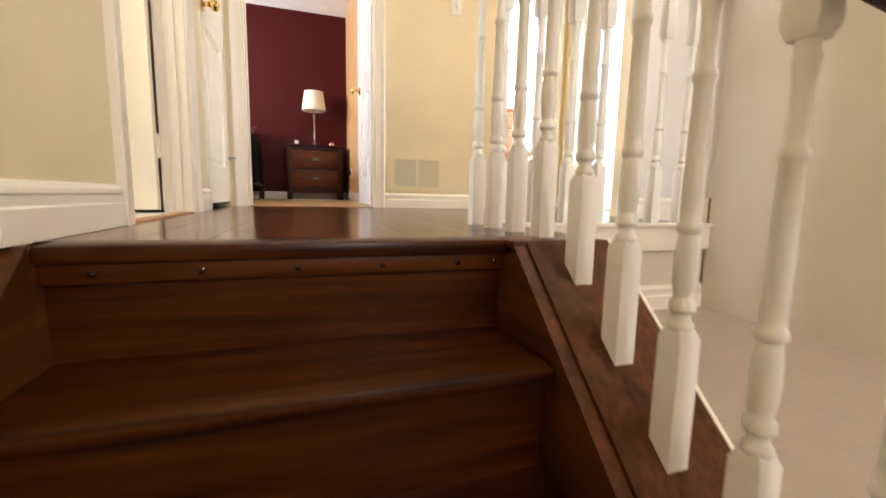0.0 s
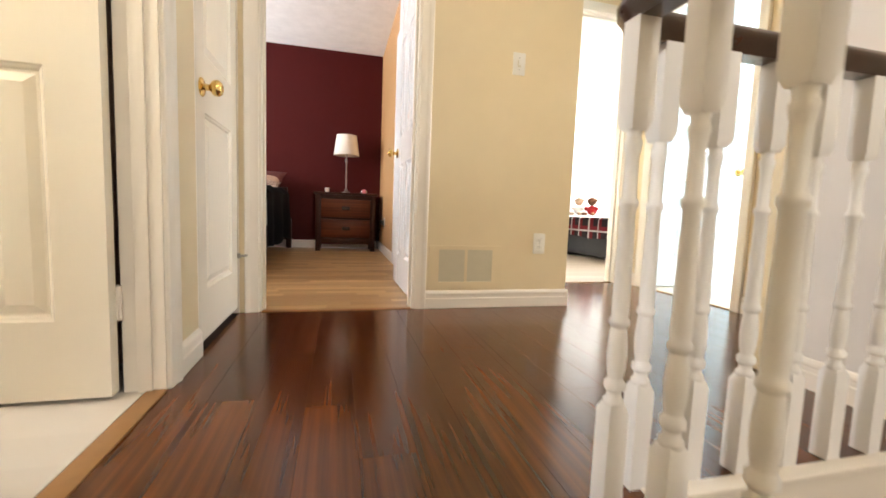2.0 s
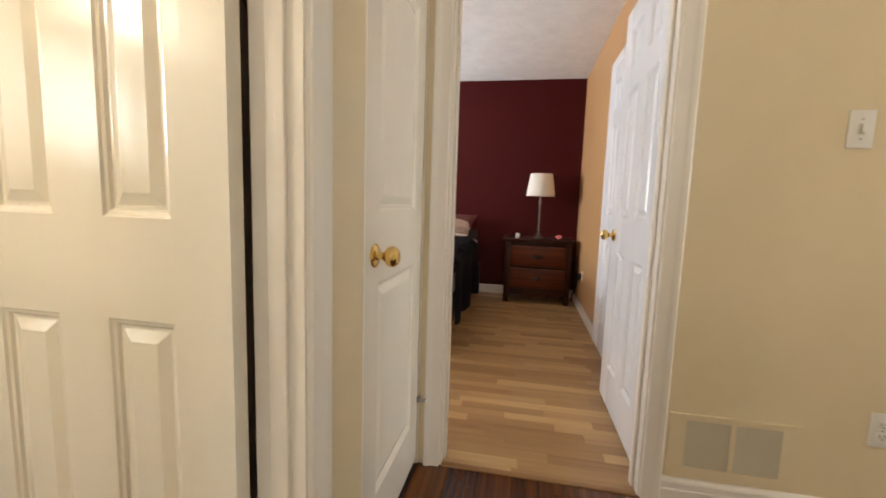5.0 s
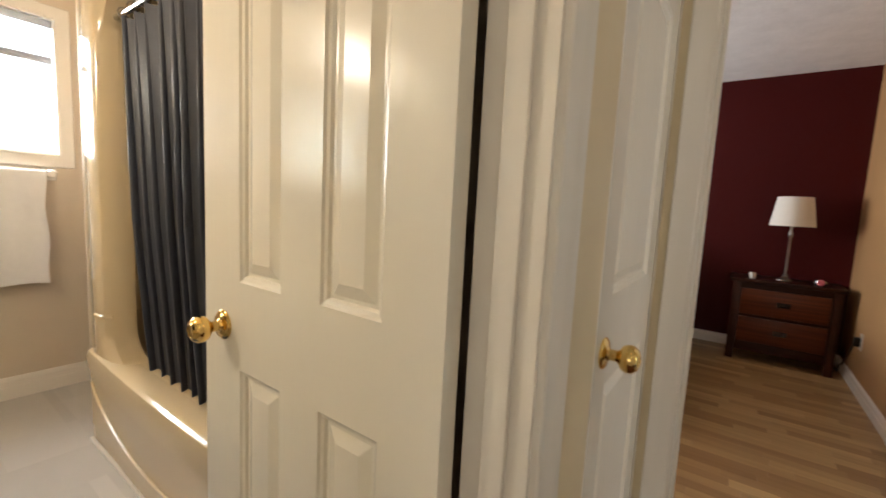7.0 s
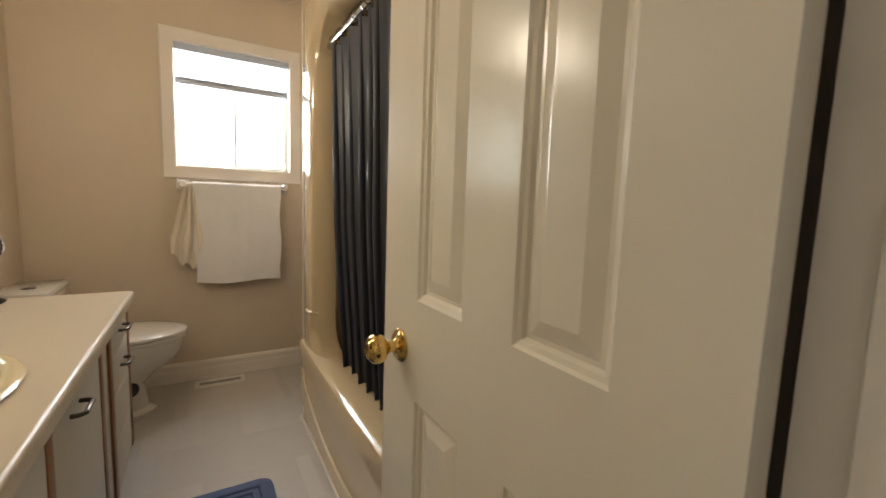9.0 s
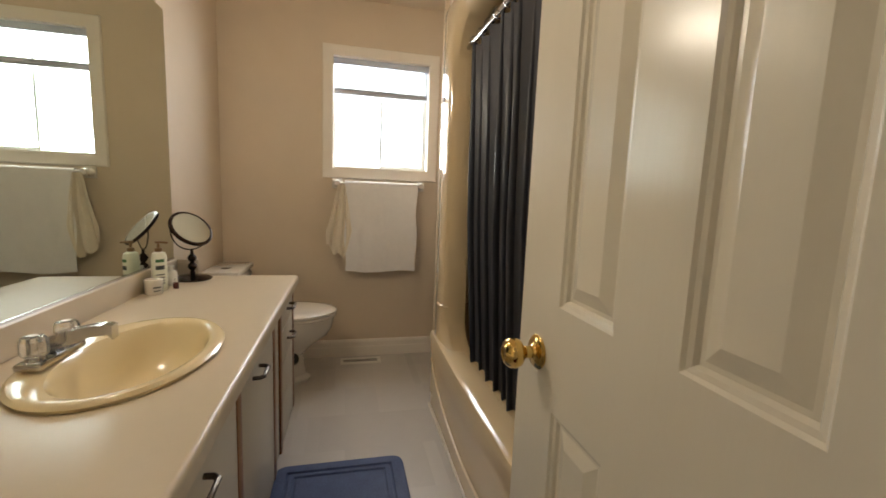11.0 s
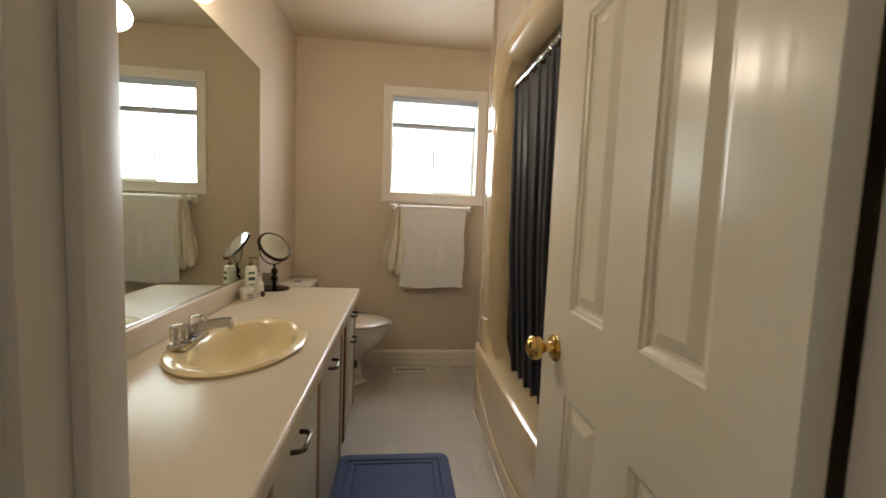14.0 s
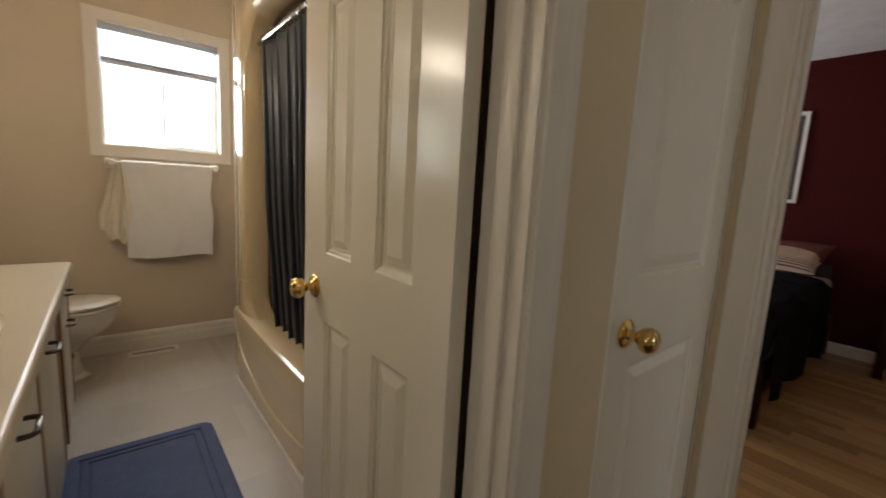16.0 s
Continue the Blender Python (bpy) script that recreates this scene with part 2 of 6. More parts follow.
M_GLASS = material("clear_acrylic", (0.95, 0.95, 0.95), 0.04, trans=1.0)
M_ACRYLIC = material("frosted_acrylic", (0.97, 0.98, 1.0), 0.08, trans=0.92)
M_PANE = bpy.data.materials.new("window_glass")
M_PANE.use_nodes = True
pn = M_PANE.node_tree
pn.nodes.remove(pn.nodes["Principled BSDF"])
ptr, pgl, pmx = pn.nodes.new("ShaderNodeBsdfTransparent"), pn.nodes.new("ShaderNodeBsdfGlossy"), pn.nodes.new("ShaderNodeMixShader")
ptr.inputs[0].default_value, pgl.inputs["Roughness"].default_value, pmx.inputs[0].default_value = (0.96, 0.98, 0.97, 1), 0.01, 0.05
pn.links.new(ptr.outputs[0], pmx.inputs[1])
pn.links.new(pgl.outputs[0], pmx.inputs[2])
pn.links.new(pmx.outputs[0], pn.nodes["Material Output"].inputs["Surface"])
M_SKYCARD = bpy.data.materials.new("bright_overcast")
M_SKYCARD.use_nodes = True
M_SKYCARD.node_tree.nodes["Principled BSDF"].inputs["Base Color"].default_value = (0, 0, 0, 1)
M_SKYCARD.node_tree.nodes["Principled BSDF"].inputs["Emission Color"].default_value = (0.9, 0.96, 1, 1)
M_SKYCARD.node_tree.nodes["Principled BSDF"].inputs["Emission Strength"].default_value = 5.0


for m, v in ((M_MAROON, 0.15), (M_CHERRY, 0.2), (M_DRAWER, 0.25), (M_DUVET, 0.1)):
    m.node_tree.nodes["Principled BSDF"].inputs["Specular IOR Level"].default_value = v
    m.node_tree.nodes["Principled BSDF"].inputs["Coat Weight"].default_value = 0.0


# ---------- mesh helpers ----------
def mesh_from(name, bm, mat, smooth=False):
    bmesh.ops.recalc_face_normals(bm, faces=bm.faces[:])
    me = bpy.data.meshes.new(name)
    bm.to_mesh(me)
    bm.free()
    me.materials.append(mat)
    if smooth:
        for f in me.polygons:
            f.use_smooth = True
        me.set_sharp_from_angle(angle=radians(38))
    return me


def part(name, bm, mat, parent=None, label="", smooth=False, bevel=0.0):
    if bevel:
        es = [e for e in bm.edges if len(e.link_faces) == 2 and e.calc_face_angle(0) > 0.5]
        bmesh.ops.bevel(bm, geom=es, offset=bevel, segments=2, affect="EDGES", profile=0.5)
        smooth = True
    ob = new(name, mesh_from(name, bm, mat, smooth))
    ob.parent = parent
    if label:
        ob["label"] = label
    return ob


def thing(name, label, category, group="", at=(0, 0, 0), rz=0):
    e = new(name)
    e.matrix_world = pose(*at, 0, 0, rz)
    e.empty_display_size = 0.1
    return tagged(e, label, category, group)


def structure(name, bm, mat, label="", bevel=0.0, parent=None, smooth=False):
    ob = part(name, bm, mat, parent, label, smooth, bevel)
    ob["kind"] = "structure"
    return ob


def box(bm, x0, x1, y0, y1, z0, z1):
    r = bmesh.ops.create_cube(bm, size=1)
    bmesh.ops.scale(bm, vec=(x1 - x0, y1 - y0, z1 - z0), verts=r["verts"])
    bmesh.ops.translate(bm, vec=((x0 + x1) / 2, (y0 + y1) / 2, (z0 + z1) / 2), verts=r["verts"])
    return r["verts"]


def B(*a):
    bm = bmesh.new()
    box(bm, *a)
    return bm


def lathe(profile, seg=20, cx=0, cy=0, bm=None, squash=(1, 1)):
    """A turned solid about z from (radius, height) pairs, closed at both ends."""
    bm = bm or bmesh.new()
    rings = []
    for r, z in profile:
        rings.append([bm.verts.new((cx + r * math.cos(2 * math.pi * k / seg) * squash[0], cy + r * math.sin(2 * math.pi * k / seg) * squash[1], z)) for k in range(seg)])
    for a, b in zip(rings, rings[1:]):
        for k in range(seg):
            bm.faces.new((a[k], a[(k + 1) % seg], b[(k + 1) % seg], b[k]))
    bm.faces.new(rings[0][::-1])
    bm.faces.new(rings[-1])
    return bm


def tube(points, r, seg=10, bm=None, closed=False):
    """A round bar along points."""
    bm = bm or bmesh.new()
    pts = [Vector(p) for p in points]
    rings = []
    n = len(pts)
    up = Vector((0, 0, 1))
    for i, p in enumerate(pts):
        if closed:
            d = (pts[(i + 1) % n] - pts[i - 1]).normalized()
        else:
            d = (pts[min(i + 1, n - 1)] - pts[max(i - 1, 0)]).normalized()
        s = d.cross(up)
        if s.length < 0.05:
            s = d.cross(Vector((1, 0, 0)))
        s.normalize()
        t = s.cross(d)
        rings.append([bm.verts.new(p + (s * math.cos(2 * math.pi * k / seg) + t * math.sin(2 * math.pi * k / seg)) * r) for k in range(seg)])
    pairs = list(zip(rings, rings[1:])) + ([(rings[-1], rings[0])] if closed else [])
    for a, b in pairs:
        for k in range(seg):
            bm.faces.new((a[k], a[(k + 1) % seg], b[(k + 1) % seg], b[k]))
    if not closed:
        bm.faces.new(rings[0][::-1])
        bm.faces.new(rings[-1])
    return bm


def place(axis, pos, side, a, d, z):
    """A point on a wall: along a, out of it by d, at height z. axis: the normal's axis."""
    return (pos + side * d, a, z) if axis == "x" else (a, pos + side * d, z)


def wall(name, axis, p0, p1, a0, a1, z0, z1, holes, mat, label=""):
    """A solid wall of true thickness with openings through it (a0, a1, z0, z1)."""
    As = sorted({a0, a1, *[h[0] for h in holes], *[h[1] for h in holes]})
    Zs = sorted({z0, z1, *[h[2] for h in holes], *[h[3] for h in holes]})
    full = lambda i, j: 0 <= i < len(As) - 1 and 0 <= j < len(Zs) - 1 and not any(h[0] <= As[i] and As[i + 1] <= h[1] and h[2] <= Zs[j] and Zs[j + 1] <= h[3] for h in holes)
    bm = bmesh.new()
    pt = (lambda p, a, z: bm.verts.new((p, a, z))) if axis == "x" else (lambda p, a, z: bm.verts.new((a, p, z)))
    q = lambda *c: bm.faces.new([pt(*v) for v in c])
    for i in range(len(As) - 1):
        for j in range(len(Zs) - 1):
            if not full(i, j):
                continue
            A, C, Z, Y = As[i], As[i + 1], Zs[j], Zs[j + 1]
            q((p0, A, Z), (p0, C, Z), (p0, C, Y), (p0, A, Y))
            q((p1, A, Z), (p1, A, Y), (p1, C, Y), (p1, C, Z))
            if not full(i - 1, j): q((p0, A, Z), (p0, A, Y), (p1, A, Y), (p1, A, Z))
            if not full(i + 1, j): q((p0, C, Z), (p1, C, Z), (p1, C, Y), (p0, C, Y))
            if not full(i, j - 1): q((p0, A, Z), (p1, A, Z), (p1, C, Z), (p0, C, Z))
            if not full(i, j + 1): q((p0, A, Y), (p0, C, Y), (p1, C, Y), (p1, A, Y))
    bmesh.ops.remove_doubles(bm, verts=bm.verts[:], dist=1e-5)
    return structure(name, bm, mat, label)


CASING = [(0, 0), (0, 0.009), (0.003, 0.012), (0.034, 0.0135), (0.040, 0.0155), (0.046, 0.019), (0.059, 0.020), (0.063, 0.017), (0.064, 0)]


def casing(name, axis, pos, side, a0, a1, zt, mat, label, z0=0.0, loop=False, parent=None, profile=CASING):
    """Moulded trim round an opening, mitred; loop: all four sides."""
    bm = bmesh.new()
    rings = []
    if loop:
        path = lambda u: [(a0 - u, z0 - u), (a0 - u, zt + u), (a1 + u, zt + u), (a1 + u, z0 - u)]
    else:
        path = lambda u: [(a0 - u, z0), (a0 - u, zt + u), (a1 + u, zt + u), (a1 + u, z0)]
    for u, d in profile:
        rings.append([bm.verts.new(place(axis, pos, side, a, d, z)) for a, z in path(u)])
    m = len(profile)
    for i in range(m):
        r, s = rings[i], rings[(i + 1) % m]
        for k in range(4 if loop else 3):
            bm.faces.new((r[k], r[(k + 1) % 4], s[(k + 1) % 4], s[k]))
    if not loop:
        bm.faces.new([r[0] for r in rings])
        bm.faces.new([r[3] for r in rings][::-1])
    return structure(name, bm, mat, label, parent=parent, smooth=True)


BASE = [(0, 0), (0.014, 0), (0.014, 0.052), (0.011, 0.056), (0.011, 0.072), (0.013, 0.076), (0.012, 0.084), (0.006, 0.093), (0, 0.096)]


def baseboard(name, axis, pos, side, a0, a1, mat=None, z=0.0, profile=BASE):
    bm = bmesh.new()
    r = [[bm.verts.new(place(axis, pos, side, a, d, z + h)) for d, h in profile] for a in (a0, a1)]
    m = len(profile)
    for i in range(m):
        bm.faces.new((r[0][i], r[0][(i + 1) % m], r[1][(i + 1) % m], r[1][i]))
    bm.faces.new(r[0])
    bm.faces.new(r[1][::-1])
    return structure(name, bm, mat or M_TRIM, "moulded white baseboard along the wall")


def jamb(name, axis, p0, p1, a0, a1, zt, mat, t=0.016, first=0.0):
    """The lining of an opening: two sides and a head, each with its stop."""
    def b(q0, q1, c0, c1, z0, z1):
        return B(q0, q1, c0, c1, z0, z1) if axis == "x" else B(c0, c1, q0, q1, z0, z1)
    m = (p0 + p1) / 2
    j = structure(name, b(p0, p1, a0, a1, zt, zt + t), mat, "painted door jamb with a stop")
    part("side_jamb", b(p0 + first, p1, a0 - t - first / 2, a0, 0, zt + t), mat, j)
    part("side_jamb", b(p0, p1, a1, a1 + t, 0, zt + t), mat, j)
    part("door_stop_strip", b(m - 0.014, m + 0.020, a0, a0 + 0.011, 0, zt), mat, j, bevel=0.002)
    part("door_stop_strip", b(m - 0.014, m + 0.020, a1 - 0.011, a1, 0, zt), mat, j, bevel=0.002)
    part("door_stop_strip", b(m - 0.014, m + 0.020, a0 + 0.011, a1 - 0.011, zt - 0.011, zt), mat, j, bevel=0.002)
    return j


def leaf_mesh(w, h, t, panels):
    """A moulded panel door: x along the width, y through it, z up."""
    bm = bmesh.new()
    xs = sorted({0, w, *[p[0] for p in panels], *[p[1] for p in panels]})
    zs = sorted({0, h, *[p[2] for p in panels], *[p[3] for p in panels]})
    for y, s in ((0, 1), (t, -1)):
        for i in range(len(xs) - 1):
            for j in range(len(zs) - 1):
                if any(p[0] <= xs[i] and xs[i + 1] <= p[1] and p[2] <= zs[j] and zs[j + 1] <= p[3] for p in panels):
                    continue
                bm.faces.new([bm.verts.new((a, y, b)) for a, b in ((xs[i], zs[j]), (xs[i + 1], zs[j]), (xs[i + 1], zs[j + 1]), (xs[i], zs[j + 1]))])
        for p in panels:
            prev = None
            for inset, dep in ((0, 0), (0.004, 0.004), (0.010, 0.006), (0.014, 0.011), (0.020, 0.011), (0.042, 0.003)):
                ring = [bm.verts.new((a, y + s * dep, b)) for a, b in ((p[0] + inset, p[2] + inset), (p[1] - inset, p[2] + inset), (p[1] - inset, p[3] - inset), (p[0] + inset, p[3] - inset))]
                if prev:
                    for k in range(4):
                        bm.faces.new((prev[k], prev[(k + 1) % 4], ring[(k + 1) % 4], ring[k]))
                prev = ring
            bm.faces.new(prev)
    for a, b in (((0, 0), (w, 0)), ((w, 0), (w, h)), ((w, h), (0, h)), ((0, h), (0, 0))):
        bm.faces.new([bm.verts.new(v) for v in ((a[0], 0, a[1]), (b[0], 0, b[1]), (b[0], t, b[1]), (a[0], t, a[1]))])
    bmesh.ops.remove_doubles(bm, verts=bm.verts[:], dist=1e-5)
    return bm


def six_panels(w):
    s, mid = 0.115 * w / 0.645, 0.108 * w / 0.645
    c = (w - 2 * s - mid) / 2
    out = []
    for x in (s, s + c + mid):
        out += [(x, x + c, 0.20, 0.805), (x, x + c, 0.99, 1.605), (x, x + c, 1.715, 1.90)]
    return out


def knob(parent, x, y, z, side, mat=None, latch=False):
    """A round knob on its rosette; side: the way in y that it stands out."""
    mat = mat or M_BRASS
    prof = [(0.031, 0), (0.032, 0.003), (0.027, 0.008), (0.014, 0.010), (0.011, 0.014), (0.011, 0.026), (0.015, 0.031), (0.024, 0.037), (0.0275, 0.046), (0.0265, 0.056), (0.020, 0.064), (0.013, 0.067), (0.012, 0.066), (0.004, 0.0655)]
    bm = lathe(prof[4:], 24)
    bmesh.ops.transform(bm, matrix=pose(x, y, z, -90 * side, 0, 0), verts=bm.verts[:])
    k = part("door_knob", bm, mat, parent, "polished brass round door knob", True)
    bm = lathe(prof[:5], 24)
    bmesh.ops.transform(bm, matrix=pose(x, y, z, -90 * side, 0, 0), verts=bm.verts[:])
    part("rosette", bm, mat, parent, "polished brass rosette", True)
    return k


def door(name, label, w, at, rz, mat, panels, knobs, z0=0.012, h=2.012, t=0.035, hinge_y=0.0, knobz=0.905, hinges=True, knobx=0.066):
    """A door leaf, hinged at its origin, with knobs and hinges as parts."""
    d = structure(name, leaf_mesh(w, h, t, panels), mat, label, bevel=0)
    d.matrix_world = pose(at[0], at[1], z0, 0, 0, rz)
    for side in knobs:
        knob(d, w - knobx, 0 if side < 0 else t, knobz - z0, side)
    part("latch_plate", B(w, w + 0.002, t / 2 - 0.012, t / 2 + 0.012, knobz - z0 - 0.03, knobz - z0 + 0.03), M_BRASS, d, "brass latch plate")
    if hinges:
        for z in (0.2, 1.0, 1.78):
            bm = lathe([(0.006, z - 0.045), (0.006, z + 0.045)], 10, -0.007, hinge_y)
            box(bm, -0.010, 0.0, hinge_y - 0.001, hinge_y + 0.022 * (1 if hinge_y <= 0 else -1), z - 0.044, z + 0.044)
            part("hinge", bm, M_TRIM, d, "painted butt hinge")
    return d


# ---------- the large structure ----------
CEIL = 2.44
BW = -0.10  # bathroom side of the hall wall
STAIR_Y, RISE, RUN, CAP_Y = 0.75, 0.19, 0.20, 0.715
HALL_DOOR, LINEN, BED_DOOR = (1.222, 1.828, 0, 2.03), (2.10, 2.699, 0, 2.04), (0.095, 0.831, 0, 2.03)
GUEST_DOOR, STUDY_DOOR = (1.84, 2.585, 0, 2.03), (2.49, 3.22, 0, 2.03)

wall("wall_west_hall", "x", BW, 0.0, -3.2, 2.70, -2.6, CEIL, [(1.190, 1.844, -0.031, 2.03), (LINEN[0], LINEN[1], -0.031, 2.04)], M_HALL, "warm beige painted hall wall")
wall("wall_north_hall", "y", 2.70, 2.81, -3.1, 1.73, -0.3, CEIL, [(0.079, 0.847, -0.031, 2.03)], M_HALL, "warm yellow-beige painted hall wall")
wall("wall_alcove_side", "x", 1.62, 1.73, 2.81, 3.41, 0, CEIL, [], M_HALL, "warm beige painted wall")
wall("wall_guest", "y", 3.41, 3.52, 1.62, 6.0, 0, CEIL, [(1.824, 2.601, 0, 2.03)], M_HALL, "pale yellow painted wall")
wall("wall_study", "x", 2.70, 2.81, 1.65, 3.41, 0, CEIL, [(2.474, 3.236, 0, 2.03)], M_HALL, "pale yellow painted wall")
wall("wall_corridor_south", "y", 1.65, 1.75, 1.90, 2.70, 0, CEIL, [], M_HALL, "beige painted wall")
wall("wall_stairwell_upper", "x", 1.912, 2.02, 1.20, 1.65, -0.33, CEIL, [], M_PALE, "pale painted wall beside the railing")
wall("wall_stairwell_east", "x", 1.90, 2.02, -3.2, 1.20, -2.6, CEIL, [], M_STAIR, "beige painted stairwell wall")
wall("wall_stairwell_south", "y", -3.3, -3.2, -0.1, 2.02, -2.6, CEIL, [], M_STAIR, "beige painted stairwell wall")
wall("wall_under_landing", "y", 1.21, 1.30, 1.03, 1.90, -0.33, -0.035, [], M_STAIR, "painted wall below the landing edge")

# bathroom shell
wall("wall_bath_window", "x", -3.087, -2.967, 0.523, 2.70, 0, CEIL, [(1.338, 1.998, 1.34, 2.08)], M_BATH, "beige painted bathroom wall")
wall("wall_bath_mirror", "y", 0.523, 0.6425, -2.967, BW, 0, CEIL, [], M_BATH, "beige painted bathroom wall")
wall("wall_tub_end", "x", -2.196, -2.177, 1.913, 2.70, 0, CEIL, [], M_BATH, "painted wall at the end of the tub")
# run forward to the door's back to block light from the hinge gap
wall("wall_tub_front", "x", -0.657, -0.557, 1.822, 2.70, 0, CEIL, [], M_BATH, "painted wall at the end of the tub")
wall("wall_above_tub", "y", 1.933, 2.003, -2.177, -0.657, 2.06, CEIL, [], M_BATH, "painted wall above the tub surround")
wall("wall_above_bath_door", "y", 1.822, 1.92, -0.557, BW, 2.035, CEIL, [], M_BATH, "painted wall above the open door")
wall("wall_behind_bath_door", "y", 2.06, 2.098, -0.557, BW, 0, CEIL, [], M_BATH, "painted wall behind the bathroom door")

# bedroom shell
wall("wall_maroon", "y", 6.05, 6.17, -3.1, 1.08, 0, CEIL, [], M_MAROON, "dark maroon painted feature wall")
wall("wall_bedroom_east", "x", 0.97, 1.08, 2.81, 6.05, 0, CEIL, [(3.74, 4.46, 0, 2.03)], M_TAN, "tan painted bedroom wall")
wall("wall_bedroom_west", "x", -3.1, -3.0, 2.81, 6.05, 0, CEIL, [(4.1, 5.5, 0.9, 2.1)], M_TAN, "tan painted bedroom wall")
wall("wall_bedroom_south_face", "y", 2.81, 2.82, -3.0, 0.97, 0, CEIL, [(0.079, 0.85, 0, 2.05)], M_TAN, "tan painted bedroom wall")
wall("wall_closet_back", "x", 1.56, 1.62, 2.81, 6.05, 0, CEIL, [], M_OFFWHITE, "plain closet wall")

# guest room and study shells
wall("wall_guest_north", "y", 6.8, 6.92, 1.62, 6.0, 0, CEIL, [], M_OFFWHITE, "bright off-white bedroom wall")
wall("wall_guest_east", "x", 6.0, 6.1, 3.41, 6.92, 0, CEIL, [(4.4, 6.0, 0.9, 2.15)], M_OFFWHITE, "bright off-white bedroom wall")
wall("wall_guest_west", "x", 1.62, 1.72, 3.52, 6.8, 0, CEIL, [], M_OFFWHITE, "bright off-white bedroom wall")
wall("wall_study_east", "x", 5.9, 6.0, 1.65, 3.41, 0, CEIL, [(1.8, 3.1, 0.9, 2.15)], M_BLUE, "pale blue painted wall")
wall("wall_study_south", "y", 1.55, 1.65, 2.70, 6.0, 0, CEIL, [], M_BLUE, "pale blue painted wall")
wall("wall_study_north_face", "y", 3.40, 3.41, 2.81, 5.9, 0, CEIL, [], M_BLUE, "pale blue painted wall")

# ceilings
def slab(name, x0, x1, y0, y1, z0, z1, mat, label):
    return structure(name, B(x0, x1, y0, y1, z0, z1), mat, label)


slab("ceiling", BW, 2.81, -3.2, 3.46, CEIL, CEIL + 0.1, M_CEIL, "white painted hall ceiling")
slab("ceiling", -3.087, BW, 0.523, 2.70, CEIL, CEIL + 0.1, M_BATH, "beige painted bathroom ceiling")
slab("ceiling", -3.1, 1.62, 2.81, 6.17, CEIL, CEIL + 0.1, M_POPCORN, "white popcorn-textured bedroom ceiling")
slab("ceiling", 1.62, 6.1, 3.52, 6.92, CEIL, CEIL + 0.1, M_CEIL, "white painted ceiling")
slab("ceiling", 2.81, 6.0, 1.55, 3.41, CEIL, CEIL + 0.1, M_CEIL, "white painted ceiling")

# floors
floor_hall = structure("floor", bmesh.new(), M_SUBFLOOR, "dark glossy walnut plank floor")
bm = bmesh.new()
for a in ((0, 1.03, STAIR_Y + 0.07, 2.70), (1.03, 2.02, 1.215, 2.70), (2.02, 2.72, 1.75, 2.70), (1.73, 2.72, 2.70, 3.44)):
    box(bm, *a, -0.03, -0.006)
bm.to_mesh(floor_hall.data)
bm.free()
slab("floor_slab", 0, 2.81, 1.31, 3.46, -0.3, -0.035, M_STAIR, "floor structure")
floor_bath = structure("floor_bathroom", B(-2.967, -0.04, 0.6425, 2.70, -0.03, -0.005), M_GROUT, "pale patterned vinyl tile floor")
floor_bed = structure("floor_bedroom", B(-3.0, 1.62, 2.72, 6.05, -0.03, -0.005), M_SUBFLOOR, "light oak strip laminate floor")
floor_guest = structure("floor_guest", B(1.72, 6.0, 3.445, 6.8, -0.03, -0.005), M_SUBFLOOR, "pale laminate floor")
floor_study = structure("floor_study", B(2.72, 5.9, 1.65, 3.40, -0.03, -0.005), M_SUBFLOOR, "pale laminate floor")
# dark slab that paints in the shade of the gap under the linen door
slab("linen_gap_shade", -0.557, 0.0, 2.098, 2.70, -0.03, -0.004, M_SUBFLOOR, "dark slab for the shade under the linen door")
structure("threshold", B(-0.045, 0.004, 1.224, 1.826, -0.006, 0.004), M_GOLDSTRIP, "gold threshold strip", bevel=0.0015)
structure("threshold", B(0.097, 0.829, 2.696, 2.722, -0.006, 0.004), M_GOLDSTRIP, "light threshold strip", bevel=0.0015)
structure("threshold", B(2.70, 2.725, 2.492, 3.218, -0.006, 0.004), M_GOLDSTRIP, "light threshold strip", bevel=0.0015)
structure("threshold", B(1.842, 2.583, 3.43, 3.45, -0.006, 0.004), M_GOLDSTRIP, "light threshold strip", bevel=0.0015)

# trim of the openings
for nm, ax, p0, p1, o in (("bath", "x", BW, 0.0, HALL_DOOR), ("bedroom", "y", 2.70, 2.82, BED_DOOR), ("guest", "y", 3.41, 3.52, GUEST_DOOR), ("study", "x", 2.70, 2.81, STUDY_DOOR)):
    jamb("door_jamb_" + nm, ax, p0, p1, o[0], o[1], 2.014, M_TRIM, first=0.032 if nm == "bath" else 0.0)
    side0 = -1
    casing("door_casing_" + nm, ax, p0 if not nm == "bath" else p1, -1 if not nm == "bath" else 1, o[0] - 0.008, o[1] + 0.008, 2.022, M_TRIM, "moulded cream door casing")
    if nm == "bath": continue
    casing("door_casing_" + nm, ax, p1 if not nm == "bath" else p0, 1 if not nm == "bath" else -1, o[0] - 0.008, o[1] + 0.008, 2.022, M_TRIM, "moulded cream door casing")
bm = bmesh.new()
for a in ((2.101, 2.112, 0, 2.039), (2.688, 2.698, 0, 2.039), (2.112, 2.688, 2.028, 2.039)):
    box(bm, BW, -0.001, *a)
structure("door_jamb_linen", bm, M_TRIM, "plain painted jamb without casing")
casing("door_casing_closet", "x", 0.97, -1, 3.74, 4.46, 2.03, M_WHITEDOOR, "white closet door casing")

